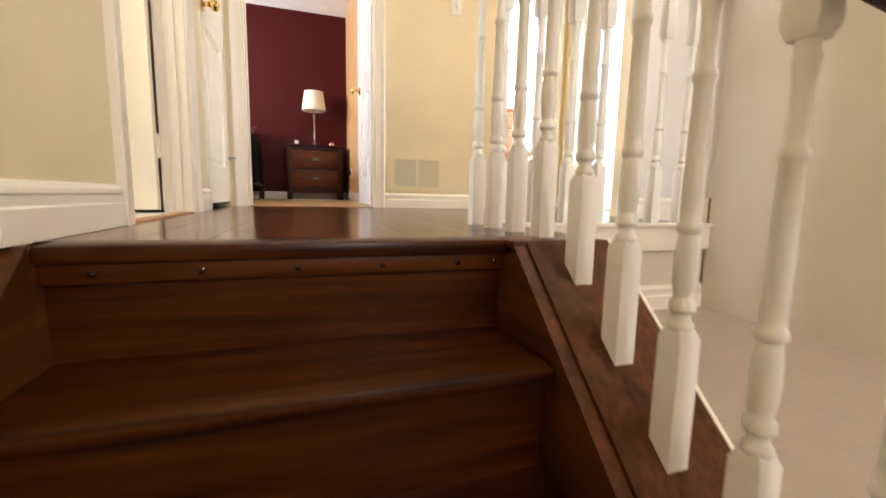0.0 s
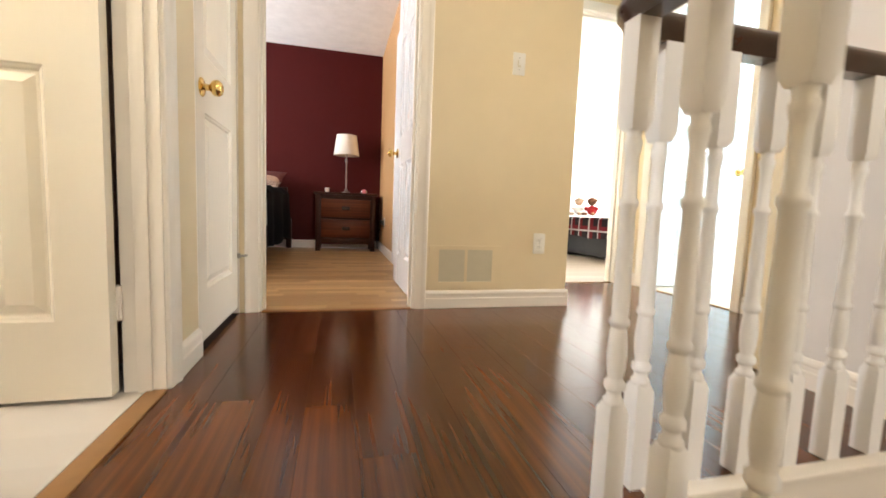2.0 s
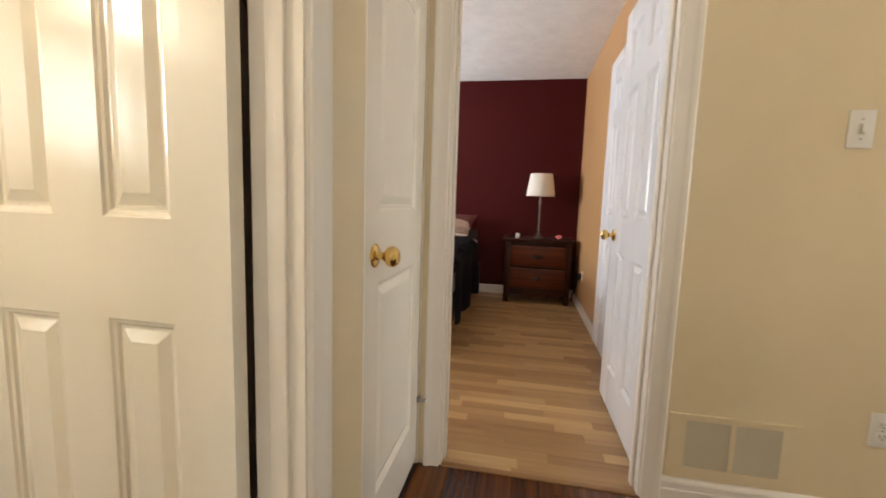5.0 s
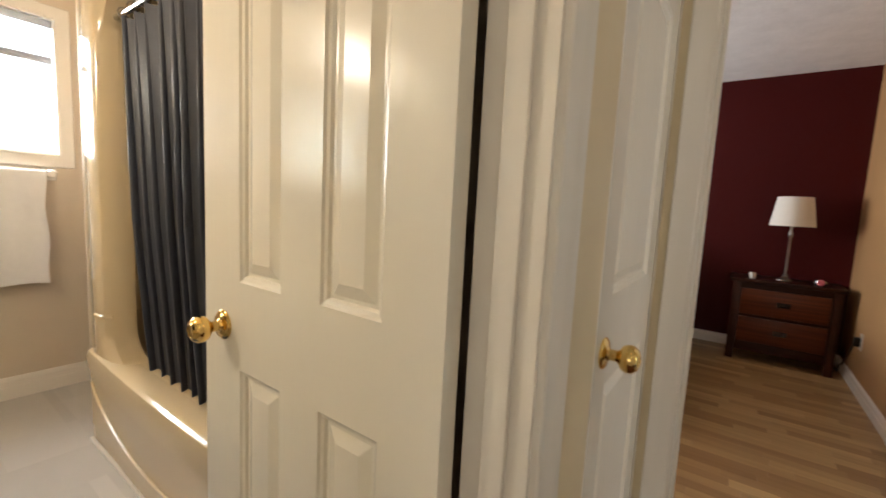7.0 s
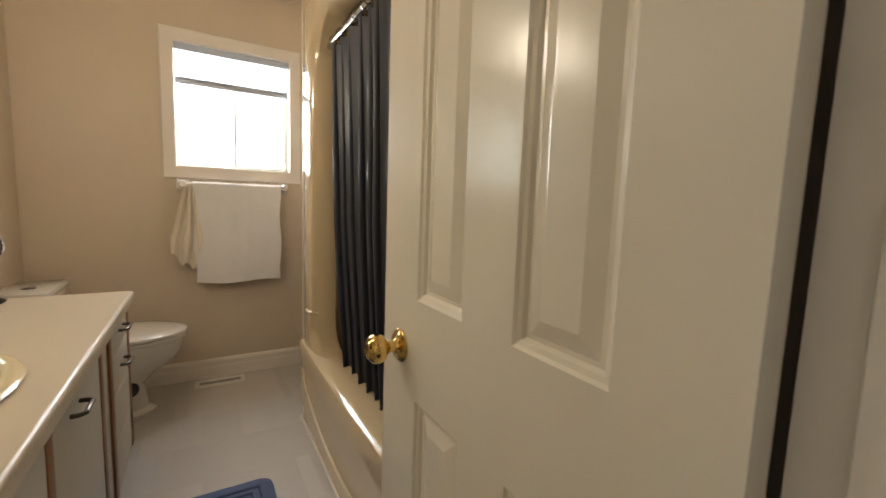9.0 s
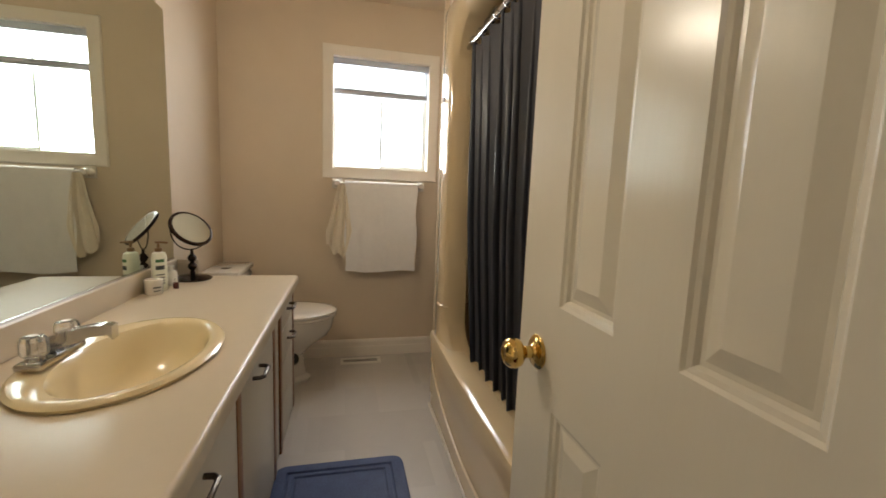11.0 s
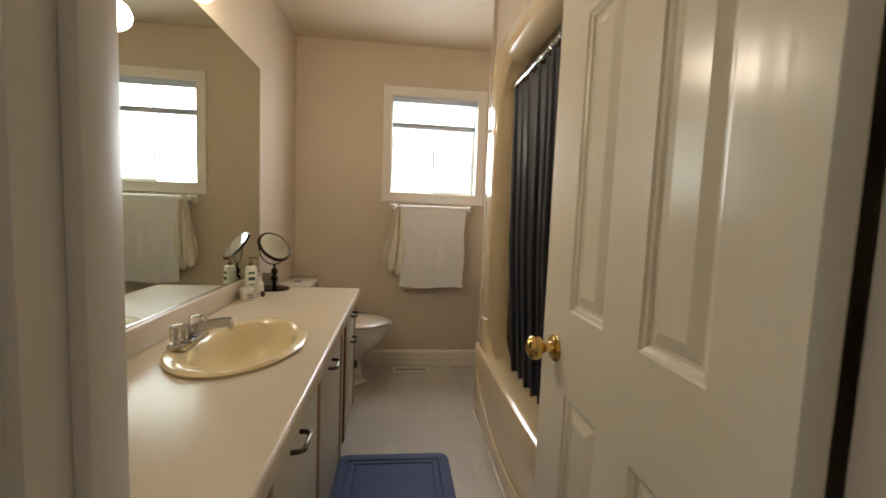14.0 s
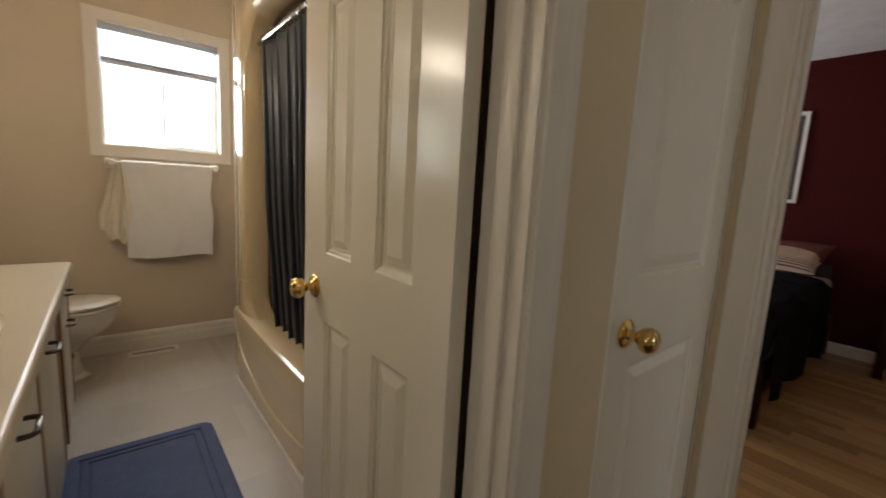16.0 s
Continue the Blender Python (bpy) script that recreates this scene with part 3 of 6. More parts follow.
# baseboards
baseboard("baseboard", "x", 0.0, 1, STAIR_Y - 0.02, 1.149)
baseboard("baseboard", "x", 0.0, 1, 1.901, 2.10)
baseboard("baseboard", "y", 2.70, -1, 0.904, 1.744)
baseboard("baseboard", "x", 1.73, 1, 2.70, 3.41)
baseboard("baseboard", "y", 3.41, -1, 2.66, 2.70)
baseboard("baseboard", "x", 2.70, -1, 3.295, 3.40)
baseboard("baseboard", "x", 2.70, -1, 1.75, 2.415)
baseboard("baseboard", "y", 1.75, 1, 1.91, 2.69)
baseboard("baseboard", "x", 1.912, -1, 1.206, 1.65)
structure("baseboard_end", B(1.899, 1.911, 1.196, 1.206, 0, 0.098), M_BROWNCAP, "unpainted brown baseboard end")
TALL = [(d, h * 1.28) for d, h in BASE]
baseboard("baseboard", "x", -2.967, 1, 0.6425, 2.6, profile=TALL)
baseboard("baseboard", "y", 0.6425, 1, -2.957, -2.157, profile=TALL)
baseboard("baseboard", "y", 6.05, -1, -3.0, 0.96)
baseboard("baseboard", "x", 0.97, -1, 4.53, 6.04)
baseboard("baseboard", "x", 0.97, -1, 2.83, 3.67)
baseboard("baseboard", "y", 6.8, -1, 1.75, 6.0)
baseboard("baseboard", "y", 3.40, -1, 2.9, 5.9)
baseboard("baseboard", "x", 5.9, -1, 1.65, 3.39)
baseboard("baseboard", "y", 1.21, -1, 1.03, 1.90, z=-0.33)
structure("landing_fascia", B(1.028, 1.90, 1.186, 1.21, -0.10, -0.012), M_TRIM, "white painted landing fascia", bevel=0.003)
structure("landing_fascia_cap", B(1.020, 1.90, 1.176, 1.214, -0.012, 0.003), M_TRIM, "white painted nosing of the landing", bevel=0.003)
slab("ledge", 1.03, 1.90, -1.6, 1.21, -0.40, -0.33, M_ROSE, "painted ledge over the lower stairs")
wall("wall_knee_outer", "x", 0.98, 1.03, 0.76, 1.31, -0.40, -0.035, [], M_STAIR, "painted side of the landing")

# windows
def window(name, axis, p_in, p_out, a0, a1, z0, z1, side, label, mullion=True, mat=M_VINYL):
    """A framed sliding window set in its wall, with trim and sill."""
    w = casing(name, axis, p_in, side, a0, a1, z1, M_TRIM, label, z0=z0, loop=True, profile=[(0, 0), (0, 0.011), (0.004, 0.014), (0.058, 0.015), (0.063, 0.011), (0.064, 0)])
    def P(nm, mat, b0, b1, d0, d1, c0, c1, lab=""):
        q0, q1 = p_out + side * d0, p_out + side * d1
        q0, q1 = min(q0, q1), max(q0, q1)
        bm = B(q0, q1, b0, b1, c0, c1) if axis == "x" else B(b0, b1, q0, q1, c0, c1)
        return part(nm, bm, mat, w, lab)
    def R(nm, mat, b0, b1, d0, d1, c0, c1, f):
        bm = bmesh.new()
        q0, q1 = sorted((p_out + side * d0, p_out + side * d1))
        for r in ((b0, b0 + f, c0, c1), (b1 - f, b1, c0, c1), (b0 + f, b1 - f, c0, c0 + f), (b0 + f, b1 - f, c1 - f, c1)):
            if axis == "x": box(bm, q0, q1, *r)
            else: box(bm, r[0], r[1], q0, q1, r[2], r[3])
        return part(nm, bm, mat, w)
    R("window_frame", mat, a0 + 0.001, a1 - 0.001, 0.01, 0.055, z0 + 0.001, z1 - 0.001, 0.020)
    R("reveal_lining", M_TRIM, a0 + 0.0005, a1 - 0.0005, 0.0555, abs(p_in - p_out) + 0.012, z0 + 0.0005, z1 - 0.0005, 0.006)
    am = (a0 + a1) / 2
    if mullion:
        R("sash", mat, am - 0.007, a1 - 0.022, 0.035, 0.052, z0 + 0.022, z1 - 0.022, 0.014)
    P("pane", M_PANE, a0 + 0.019, a1 - 0.019, 0.028, 0.032, z0 + 0.019, z1 - 0.019).visible_shadow = False
    P("window_sill", M_TRIM, a0 + 0.007, a1 - 0.007, 0.056, abs(p_in - p_out) + 0.004, z0 + 0.0065, z0 + 0.012)
    return w


win_bath = window("window_bath", "x", -2.967, -3.087, 1.338, 1.998, 1.34, 2.08, 1, "small white-framed sliding bathroom window")
window("window_bedroom", "x", -3.0, -3.1, 4.1, 5.5, 0.9, 2.1, 1, "white-framed bedroom window")
# unseen window, its place assumed to suit the guest room lamp
window("window_guest", "x", 6.0, 6.1, 4.4, 6.0, 0.9, 2.15, -1, "white-framed bedroom window")
window("window_study", "x", 5.9, 6.0, 1.8, 3.1, 0.9, 2.15, -1, "white-framed window")
for nm, m in (("bath", pose(-3.6, 1.66, 1.9, 90, 0, 90)), ("bedroom", pose(-3.7, 4.8, 1.6, 90, 0, 90)), ("guest", pose(6.8, 5.2, 1.6, 90, 0, 90)), ("study", pose(6.7, 2.4, 1.6, 90, 0, 90))):
    bm = bmesh.new()
    bmesh.ops.create_grid(bm, size=1.6)
    o = structure("backdrop_" + nm, bm, M_SKYCARD, "bright overcast sky outside the window")
    o.matrix_world = m
structure("ground", B(-60, 60, -60, 60, -2.9, -2.7), M_CONCRETE, "plain ground outside")

# mini blind, raised part way, in the bathroom window
blind = thing("window_blind", "half-raised pale grey-blue vinyl mini blind in the bathroom window", "blind", at=(-3.002, 1.668, 2.078))
part("headrail", B(-0.014, 0.014, -0.322, 0.322, -0.046, -0.007), M_BLIND, blind, bevel=0.002)
for k in range(9):
    bm = B(-0.011, 0.011, -0.318, 0.318, -0.0006, 0.0006)
    bmesh.ops.transform(bm, matrix=pose(0, 0, -0.058 - k * 0.0155, 0, 12, 0), verts=bm.verts[:])
    part("slat", bm, M_SLAT, blind)
for k in range(9):
    part("slat", B(-0.011, 0.011, -0.318, 0.318, -0.2020 - k * 0.0022, -0.2005 - k * 0.0022), M_BLIND, blind)
part("bottom_rail", B(-0.012, 0.012, -0.318, 0.318, -0.240, -0.2205), M_BLIND, blind, bevel=0.003)
for y in (-0.25, 0.25):
    part("ladder_cord", tube([(0.013, y, -0.04), (0.013, y, -0.24)], 0.001, 5), M_BLIND, blind)

# ---------- doors ----------
door("door_bath", "open cream six-panel bathroom door with a brass knob", 0.65, (-0.104, 1.8115), 180, M_DOOR, [(a, b, c, d) for a, b in ((0.114, 0.254), (0.365, 0.507)) for c, d in ((0.20, 0.809), (0.993, 1.605), (1.715, 1.90))], (1, -1), hinges=False, knobx=0.080)
door("door_linen", "closed narrow cream linen closet door with a brass knob", 0.566, (-0.040, 2.684), 270, M_DOOR, [(0.100, 0.466, 0.18, 0.80), (0.100, 0.466, 0.99, 1.66), (0.100, 0.466, 1.76, 1.91)], (1,), z0=0.028, t=0.035, hinge_y=0.036)
door("door_bedroom", "open white six-panel bedroom door", 0.715, (0.888, 2.838), 90.8, M_WHITEDOOR, six_panels(0.705), (1, -1), hinge_y=-0.002)
door("door_closet", "closed white panel closet door in the tan wall", 0.70, (0.985, 3.75), 90, M_WHITEDOOR, six_panels(0.70), (), hinge_y=0.036)
door("door_study", "open white panel door letting in bright daylight", 0.72, (2.814, 3.216), -3, M_WHITEDOOR, six_panels(0.72), (1, -1), hinge_y=-0.002)
for ob in [o for o in scene.objects if o.name.startswith("door_linen")]:
    stop = bmesh.new()
    tube([(0.004, 0.040, 0.245), (0.010, 0.066, 0.247), (-0.012, 0.086, 0.250), (-0.03, 0.090, 0.244)], 0.006, 8, stop)
    lathe([(0.010, 0.235), (0.011, 0.245), (0.010, 0.257)], 10, 0, 0.038, stop)
    part("door_stop", stop, M_STEEL, ob, "small steel hinge-pin door stop", True)

for ob in [o for o in scene.objects if o.name == "door_bath"]:
    for z in (0.235, 1.78):
        bm = B(-0.004, 0.034, -0.0165, -0.0135, z - 0.045, z + 0.045)
        box(bm, -0.004, 0.034, -0.003, -0.0003, z - 0.045, z + 0.045)
        lathe([(0.0065, z - 0.045), (0.0065, z + 0.045)], 10, -0.004, -0.0085, bm)
        part("hinge", bm, M_TRIM, ob, "painted butt hinge")

# ---------- stairs ----------
stairs = structure("stairs", B(0.03, 0.80, -1.9, STAIR_Y - 0.04, -2.6, -2.5), M_TREAD, "steep dark walnut stairs with closed risers")
N = 13
for k in range(N):
    yf = STAIR_Y - k * RUN  # nosing of this step
    z = -k * RISE
    if k == 0:
        part("nosing", B(0.028, 0.802, yf, yf + 0.07, -0.030, 0.0), M_TREAD, stairs, "rounded walnut landing nosing", bevel=0.008)
        part("nosing_strip", B(0.03, 0.80, yf + 0.012, yf + 0.030, -0.062, -0.030), M_TREAD, stairs, "screwed wooden strip below the nosing", bevel=0.002)
        for x in (0.10, 0.25, 0.40, 0.55, 0.70, 0.78):
            bm = lathe([(0.0055, 0), (0.0055, 0.003), (0.003, 0.004)], 10)
            bmesh.ops.transform(bm, matrix=pose(x, yf + 0.012, -0.046, 90, 0, 0), verts=bm.verts[:])
            part("screw", bm, M_BRONZE, stairs, "dark screw head")
    else:
        part("tread", B(0.03, 0.80, yf, yf + RUN + 0.05, z - 0.028, z), M_TREAD, stairs, bevel=0.008)
    part("riser", B(0.03, 0.80, yf + 0.031, yf + 0.043, z - RISE, z - (0.062 if k == 0 else 0.028)), M_TREAD, stairs)


def slope_board(x0, x1, y_top, z_top, up, down, y_end):
    """A board that follows the pitch of the stairs."""
    s = RISE / RUN
    bm = bmesh.new()
    pts = [(y_top, z_top + up), (y_top, z_top - down), (y_end, z_top - down - s * (y_top - y_end)), (y_end, z_top + up - s * (y_top - y_end))]
    a = [bm.verts.new((x0, y, z)) for y, z in pts]
    b = [bm.verts.new((x1, y, z)) for y, z in pts]
    for i in range(4):
        bm.faces.new((a[i], a[(i + 1) % 4], b[(i + 1) % 4], b[i]))
    bm.faces.new(a)
    bm.faces.new(b[::-1])
    return bm


part("stringer", slope_board(0.001, 0.03, STAIR_Y + 0.0, 0.0, 0.0, 0.42, -1.6), M_CAP, stairs, "dark walnut wall stringer")
part("stringer_end", B(0.001, 0.03, STAIR_Y, 0.82, -0.5, -0.012), M_CAP, stairs, "dark walnut stringer end")
part("stringer", slope_board(0.80, 0.826, CAP_Y, -0.01, 0.0, 0.42, -1.6), M_CAP, stairs, "dark walnut stringer")
part("stringer_end", B(0.80, 0.826, CAP_Y, 0.83, -0.5, -0.012), M_CAP, stairs, "dark walnut stringer end")
part("sloped_cap", slope_board(0.826, 0.985, CAP_Y, 0.0, 0.0, 0.02, -1.6), M_CAP, stairs, "walnut cap board under the balusters", bevel=0.003)
part("sloped_cap", slope_board(0.985, 1.018, CAP_Y, 0.0, 0.0, 0.06, -1.6), M_CAP, stairs, "walnut edge board", bevel=0.003)
part("stringer_trim", slope_board(1.018, 1.026, CAP_Y, 0.004, 0.0, 0.07, -1.6), M_TRIM, stairs, "thin white trim along the cap")
structure("wall_knee", slope_board(0.93, 1.012, CAP_Y, -0.065, 0.0, 2.0, -1.6), M_STAIR, "painted knee wall under the stairs")
structure("landing_edge", B(0.80, 1.02, CAP_Y, 0.822, -0.03, -0.0005), M_CAP, "walnut edge of the landing at the cap", bevel=0.002)
structure("floor_lower", B(-0.0, 1.90, -3.2, -1.6, -2.6, -2.47), M_TREAD, "dark lower floor")

# ---------- railing ----------
TURN = [(0.0165, 0.205), (0.0200, 0.209), (0.0200, 0.216), (0.0145, 0.222), (0.0145, 0.230), (0.0205, 0.236), (0.0205, 0.246), (0.0150, 0.252), (0.0150, 0.256), (0.0180, 0.272), (0.0192, 0.292), (0.0184, 0.312),
        (0.0165, 0.330), (0.0150, 0.340), (0.0195, 0.345), (0.0195, 0.353), (0.0158, 0.358), (0.0165, 0.372), (0.0155, 0.45), (0.0135, 0.535), (0.0175, 0.541), (0.0175, 0.549), (0.0130, 0.555), (0.0122, 0.62), (0.0155, 0.634), (0.0165, 0.642), (0.0130, 0.650), (0.0150, 0.662)]


def baluster(x, y, z0, ztop, base=0.205, group="stair balusters"):
    """A turned white baluster: square foot, turned shaft, square head. The foot is cut to the pitch where it meets the cap."""
    b = thing("baluster", "white painted turned wooden baluster on the walnut floor edge" if z0 == 0 else "white painted turned wooden baluster on the sloped walnut cap", "baluster", group, at=(x, y, z0))
    top = ztop - z0
    h = 0.0185
    def square(zl, zh, chl, chh):
        bm = bmesh.new()
        rings = []
        for r, z in ((h * (0.72 if chl else 1), zl), (h, zl + (0.014 if chl else 0.0005)), (h, zh - (0.014 if chh else 0.0005)), (h * (0.72 if chh else 1), zh)):
            rings.append([bm.verts.new((sx * r, sy * r, z)) for sx, sy in ((-1, -1), (1, -1), (1, 1), (-1, 1))])
        for p, q in zip(rings, rings[1:]):
            for k in range(4):
                bm.faces.new((p[k], p[(k + 1) % 4], q[(k + 1) % 4], q[k]))
        bm.faces.new(rings[0][::-1])
        bm.faces.new(rings[-1])
        return bm
    part("foot", square(0, base, False, True), M_BAL, b, bevel=0.0012)
    k0 = TURN[0][1]
    k1 = TURN[-1][1]
    s = 1.0
    part("turned_shaft", lathe([(r * 0.84, base - 0.004 + (z - k0) * s) for r, z in TURN], 18), M_BAL, b, smooth=True)
    part("head", square(base - 0.006 + (k1 - k0) * s, top, True, False), M_BAL, b, bevel=0.0012)
    return b


SL = RISE / RUN
capz = lambda y: 0.0 if y > CAP_Y else -SL * (CAP_Y - y)
for k in range(16):
    y = 1.166 - 0.1255 * k if k < 4 else 0.655 - 0.116 * (k - 4)
    if y > CAP_Y:
        baluster(0.907, y, 0.0, 0.826)
    else:
        z = capz(y)
        ramp = -SL * (0.845 - y)
        baluster(0.907, y, z - 0.018, 0.826 + ramp)
for k in range(7):
    baluster(1.015 + 0.127 * k, 1.232, 0.0, 0.826)


def rail(name, pts, parent, label):
    """A moulded handrail swept along points."""
    prof = [(-0.018, -0.002), (0.018, -0.002), (0.022, 0.010), (0.030, 0.020), (0.031, 0.032), (0.024, 0.043), (0.012, 0.049), (-0.012, 0.049), (-0.024, 0.043), (-0.031, 0.032), (-0.030, 0.020), (-0.022, 0.010)]
    P = [Vector(p) for p in pts]
    bm = bmesh.new()
    rings = []
    for i, p in enumerate(P):
        a, c = (P[i] - P[i - 1]) if i else (P[1] - P[0]), (P[i + 1] - P[i]) if i < len(P) - 1 else (P[i] - P[i - 1])
        a2, c2 = Vector((a.x, a.y, 0)).normalized(), Vector((c.x, c.y, 0)).normalized()
        m = (a2 + c2).normalized()
        sd = Vector((m.y, -m.x, 0)) / max(0.4, m.dot(a2))
        rings.append([bm.verts.new(p + sd * u + Vector((0, 0, v))) for u, v in prof])
    for a, b in zip(rings, rings[1:]):
        for k in range(len(prof)):
            bm.faces.new((a[k], a[(k + 1) % len(prof)], b[(k + 1) % len(prof)], b[k]))
    bm.faces.new(rings[0][::-1])
    bm.faces.new(rings[-1])
    return part(name, bm, M_RAIL, parent, label, True)


hr = thing("handrail", "dark brown moulded wooden handrail over white turned balusters", "handrail")
arc = [(0.907 + 0.075 * (1 - math.cos(a)), 1.157 + 0.075 * math.sin(a), 0.826) for a in [radians(15 * k) for k in range(7)]]
rail("rail", [(0.907, -1.10, 0.826 - SL * 1.945), (0.907, 0.76, 0.826 - SL * 0.085), (0.907, 0.83, 0.826 - 0.022), (0.907, 0.90, 0.826)] + arc + [(1.30, 1.232, 0.826), (1.893, 1.232, 0.826)], hr, "")

# ---------- hall wall fittings ----------
gv = thing("return_air_grille", "beige painted return air grille low on the hall wall", "vent", at=(1.12, 2.70, 0.0))
bm = bmesh.new()
for r in ((-0.205, -0.150, 0.108, 0.338), (0.150, 0.208, 0.108, 0.338), (-0.150, 0.150, 0.108, 0.142), (-0.150, 0.150, 0.316, 0.338), (-0.008, 0.008, 0.142, 0.316)):
    box(bm, r[0], r[1], -0.008, -0.001, r[2], r[3])
part("frame", bm, M_HALL, gv)
part("backing", B(-0.150, 0.150, -0.0025, -0.0005, 0.142, 0.316), M_GRILLE, gv)
for k in range(16):
    bm = bmesh.new()
    for x0, x1 in ((-0.150, -0.008), (0.008, 0.150)):
        v = box(bm, x0, x1, -0.007, -0.0065, -0.0045, 0.0045)
    bmesh.ops.transform(bm, matrix=pose(0, 0, 0.1475 + k * 0.0108) @ pose(0, 0, 0), verts=bm.verts[:])
    part("slat", bm, M_GRILLE, gv)


def plate(name, label, x, y, z, kind, face=-1, rz=0):
    p = thing(name, label, name.replace("_", " "), at=(x, y, z), rz=rz)
    part("cover_plate", B(-0.035, 0.035, -0.006, -0.0005, -0.0575, 0.0575), M_PLASTIC, p, bevel=0.002)
    if kind == "switch":
        part("toggle", B(-0.005, 0.005, -0.016, -0.006, -0.010, 0.014), M_PLASTIC, p, bevel=0.001)
        part("surround", B(-0.008, 0.008, -0.0075, -0.006, -0.016, 0.016), M_GRILLE, p)
    else:
        for dz in (-0.02, 0.02):
            part("socket", B(-0.0165, 0.0165, -0.0085, -0.006, dz - 0.014, dz + 0.014), M_PLASTIC, p, bevel=0.003)
            part("slots", bmesh_slots(dz), M_SLOT, p)
    for dz in ((-0.03, 0.03) if kind == "switch" else (0,)):
        bm = lathe([(0.003, 0), (0.003, 0.0015)], 8)
        bmesh.ops.transform(bm, matrix=pose(0, -0.006, dz, 90), verts=bm.verts[:])
        part("screw", bm, M_STEEL, p)
    return p


def bmesh_slots(dz):
    bm = bmesh.new()
    for dx in (-0.006, 0.006):
        box(bm, dx - 0.001, dx + 0.001, -0.0089, -0.0085, dz - 0.002, dz + 0.006)
    box(bm, -0.002, 0.002, -0.0089, -0.0085, dz - 0.010, dz - 0.006)
    return bm


plate("light_switch", "white toggle light switch on the yellow-beige hall wall", 1.37, 2.70, 1.312, "switch")
plate("wall_outlet", "white double outlet on the yellow-beige hall wall", 1.547, 2.70, 0.357, "outlet")
plate("wall_outlet", "white outlet on the tan bedroom wall with a plug", 0.97, 5.42, 0.36, "outlet", rz=-90)

# ---------- bathroom ----------
before_bath = set(scene.objects)  # the bathroom is laid out from its own corner and set in place at its end
vl = thing("vanity_light", "chrome vanity light with one warm globe above the mirror", "light", at=(-1.29, 0.589, 2.0))
part("light_bar", B(-0.10, 0.10, 0.001, 0.045, -0.05, 0.05), M_CHROME, vl, bevel=0.006)
M_BULB = material("warm_bulb", (1.0, 0.76, 0.42), 0.4, emit=1.5)
for x in (0.0,):
    bm = bmesh.new()
    bmesh.ops.create_uvsphere(bm, u_segments=20, v_segments=12, radius=0.050)
    bmesh.ops.translate(bm, vec=(x, 0.085, -0.073), verts=bm.verts[:])
    part("globe_bulb", bm, M_BULB, vl, smooth=True)
for x in (-1.307,):
    lamp = new("vanity_bulbs_light", bpy.data.lights.new("vanity_bulbs_light", "POINT"))
    lamp.data.energy, lamp.data.color, lamp.data.shadow_soft_size = 18.0, (1.0, 0.87, 0.70), 0.05
    lamp.location = (x, 0.80, 1.82)

# mirror on the wall above the splash
bm = bmesh.new()
pts = [(-2.135, 0.848), (-0.12, 0.848), (-0.12, 1.937), (-2.135, 1.937)]
f = [bm.verts.new((x, 0.592, z)) for x, z in pts]
g = [bm.verts.new((x, 0.597, z)) for x, z in pts]
bm.faces.new(f)
bm.faces.new(g[::-1])
for i in range(4):
    bm.faces.new((f[i], f[(i + 1) % 4], g[(i + 1) % 4], g[i]))
wm = thing("wall_mirror", "large frameless wall mirror above the vanity backsplash", "mirror", at=(0, 0, 0))
part("glass", bm, M_MIRROR, wm)
part("bottom_channel", B(-2.13, -0.12, 0.592, 0.600, 0.8405, 0.8478), M_CHROME, wm, "thin chrome channel")

# vanity
van = thing("bathroom_vanity", "cream bathroom vanity cabinet with honey oak strips and dark pulls", "vanity", at=(0, 0, 0))
bm = B(-2.105, -0.12, 0.592, 1.105, 0.09, 0.60)
for a in ((-2.105, -0.12, 1.085, 1.105), (-2.105, -2.087, 0.592, 1.085), (-0.138, -0.12, 0.592, 1.085)):
    box(bm, *a, 0.60, 0.716)
part("carcass", bm, M_CABINET, van)
part("toe_kick", B(-2.10, -0.12, 0.645, 1.05, 0.0, 0.09), M_DRESSER, van)
for x in (-2.100, -1.705, -1.545, -1.035, -0.53, -0.145):
    part("oak_strip", B(x - 0.022, x + 0.022, 1.105, 1.128, 0.09, 0.716), M_OAK, van, "honey oak face strip", bevel=0.002)
def pull(parent, x, z, y=1.130, horizontal=True):
    pts = [(x - 0.045, y, z), (x - 0.043, y + 0.018, z), (x - 0.034, y + 0.028, z), (x + 0.034, y + 0.028, z), (x + 0.043, y + 0.018, z), (x + 0.045, y, z)]
    if not horizontal:
        pts = [(x, p[1], z + (p[0] - x)) for p in pts]
    part("handle", tube(pts, 0.006, 8), M_PULL, parent, "dark metal bar pull", True)


for x0, x1, hx in ((-1.013, -0.552, -0.72), (-1.523, -1.057, -1.22)):
    dr = part("cabinet_door", B(x0, x1, 1.106, 1.126, 0.10, 0.712), M_CABINET, van, bevel=0.002)
    pull(dr, hx, 0.655)
dr = part("cabinet_door", B(-0.508, -0.167, 1.106, 1.126, 0.10, 0.712), M_CABINET, van, bevel=0.002)
pull(dr, -0.34, 0.655)
for z0, z1 in ((0.60, 0.712), (0.45, 0.595), (0.28, 0.445), (0.10, 0.275)):
    dr = part("drawer", B(-2.075, -1.727, 1.106, 1.126, z0, z1), M_CABINET, van, bevel=0.002)
    if z0 > 0.4:
        pull(dr, -1.90, (z0 + z1) / 2 + 0.01)
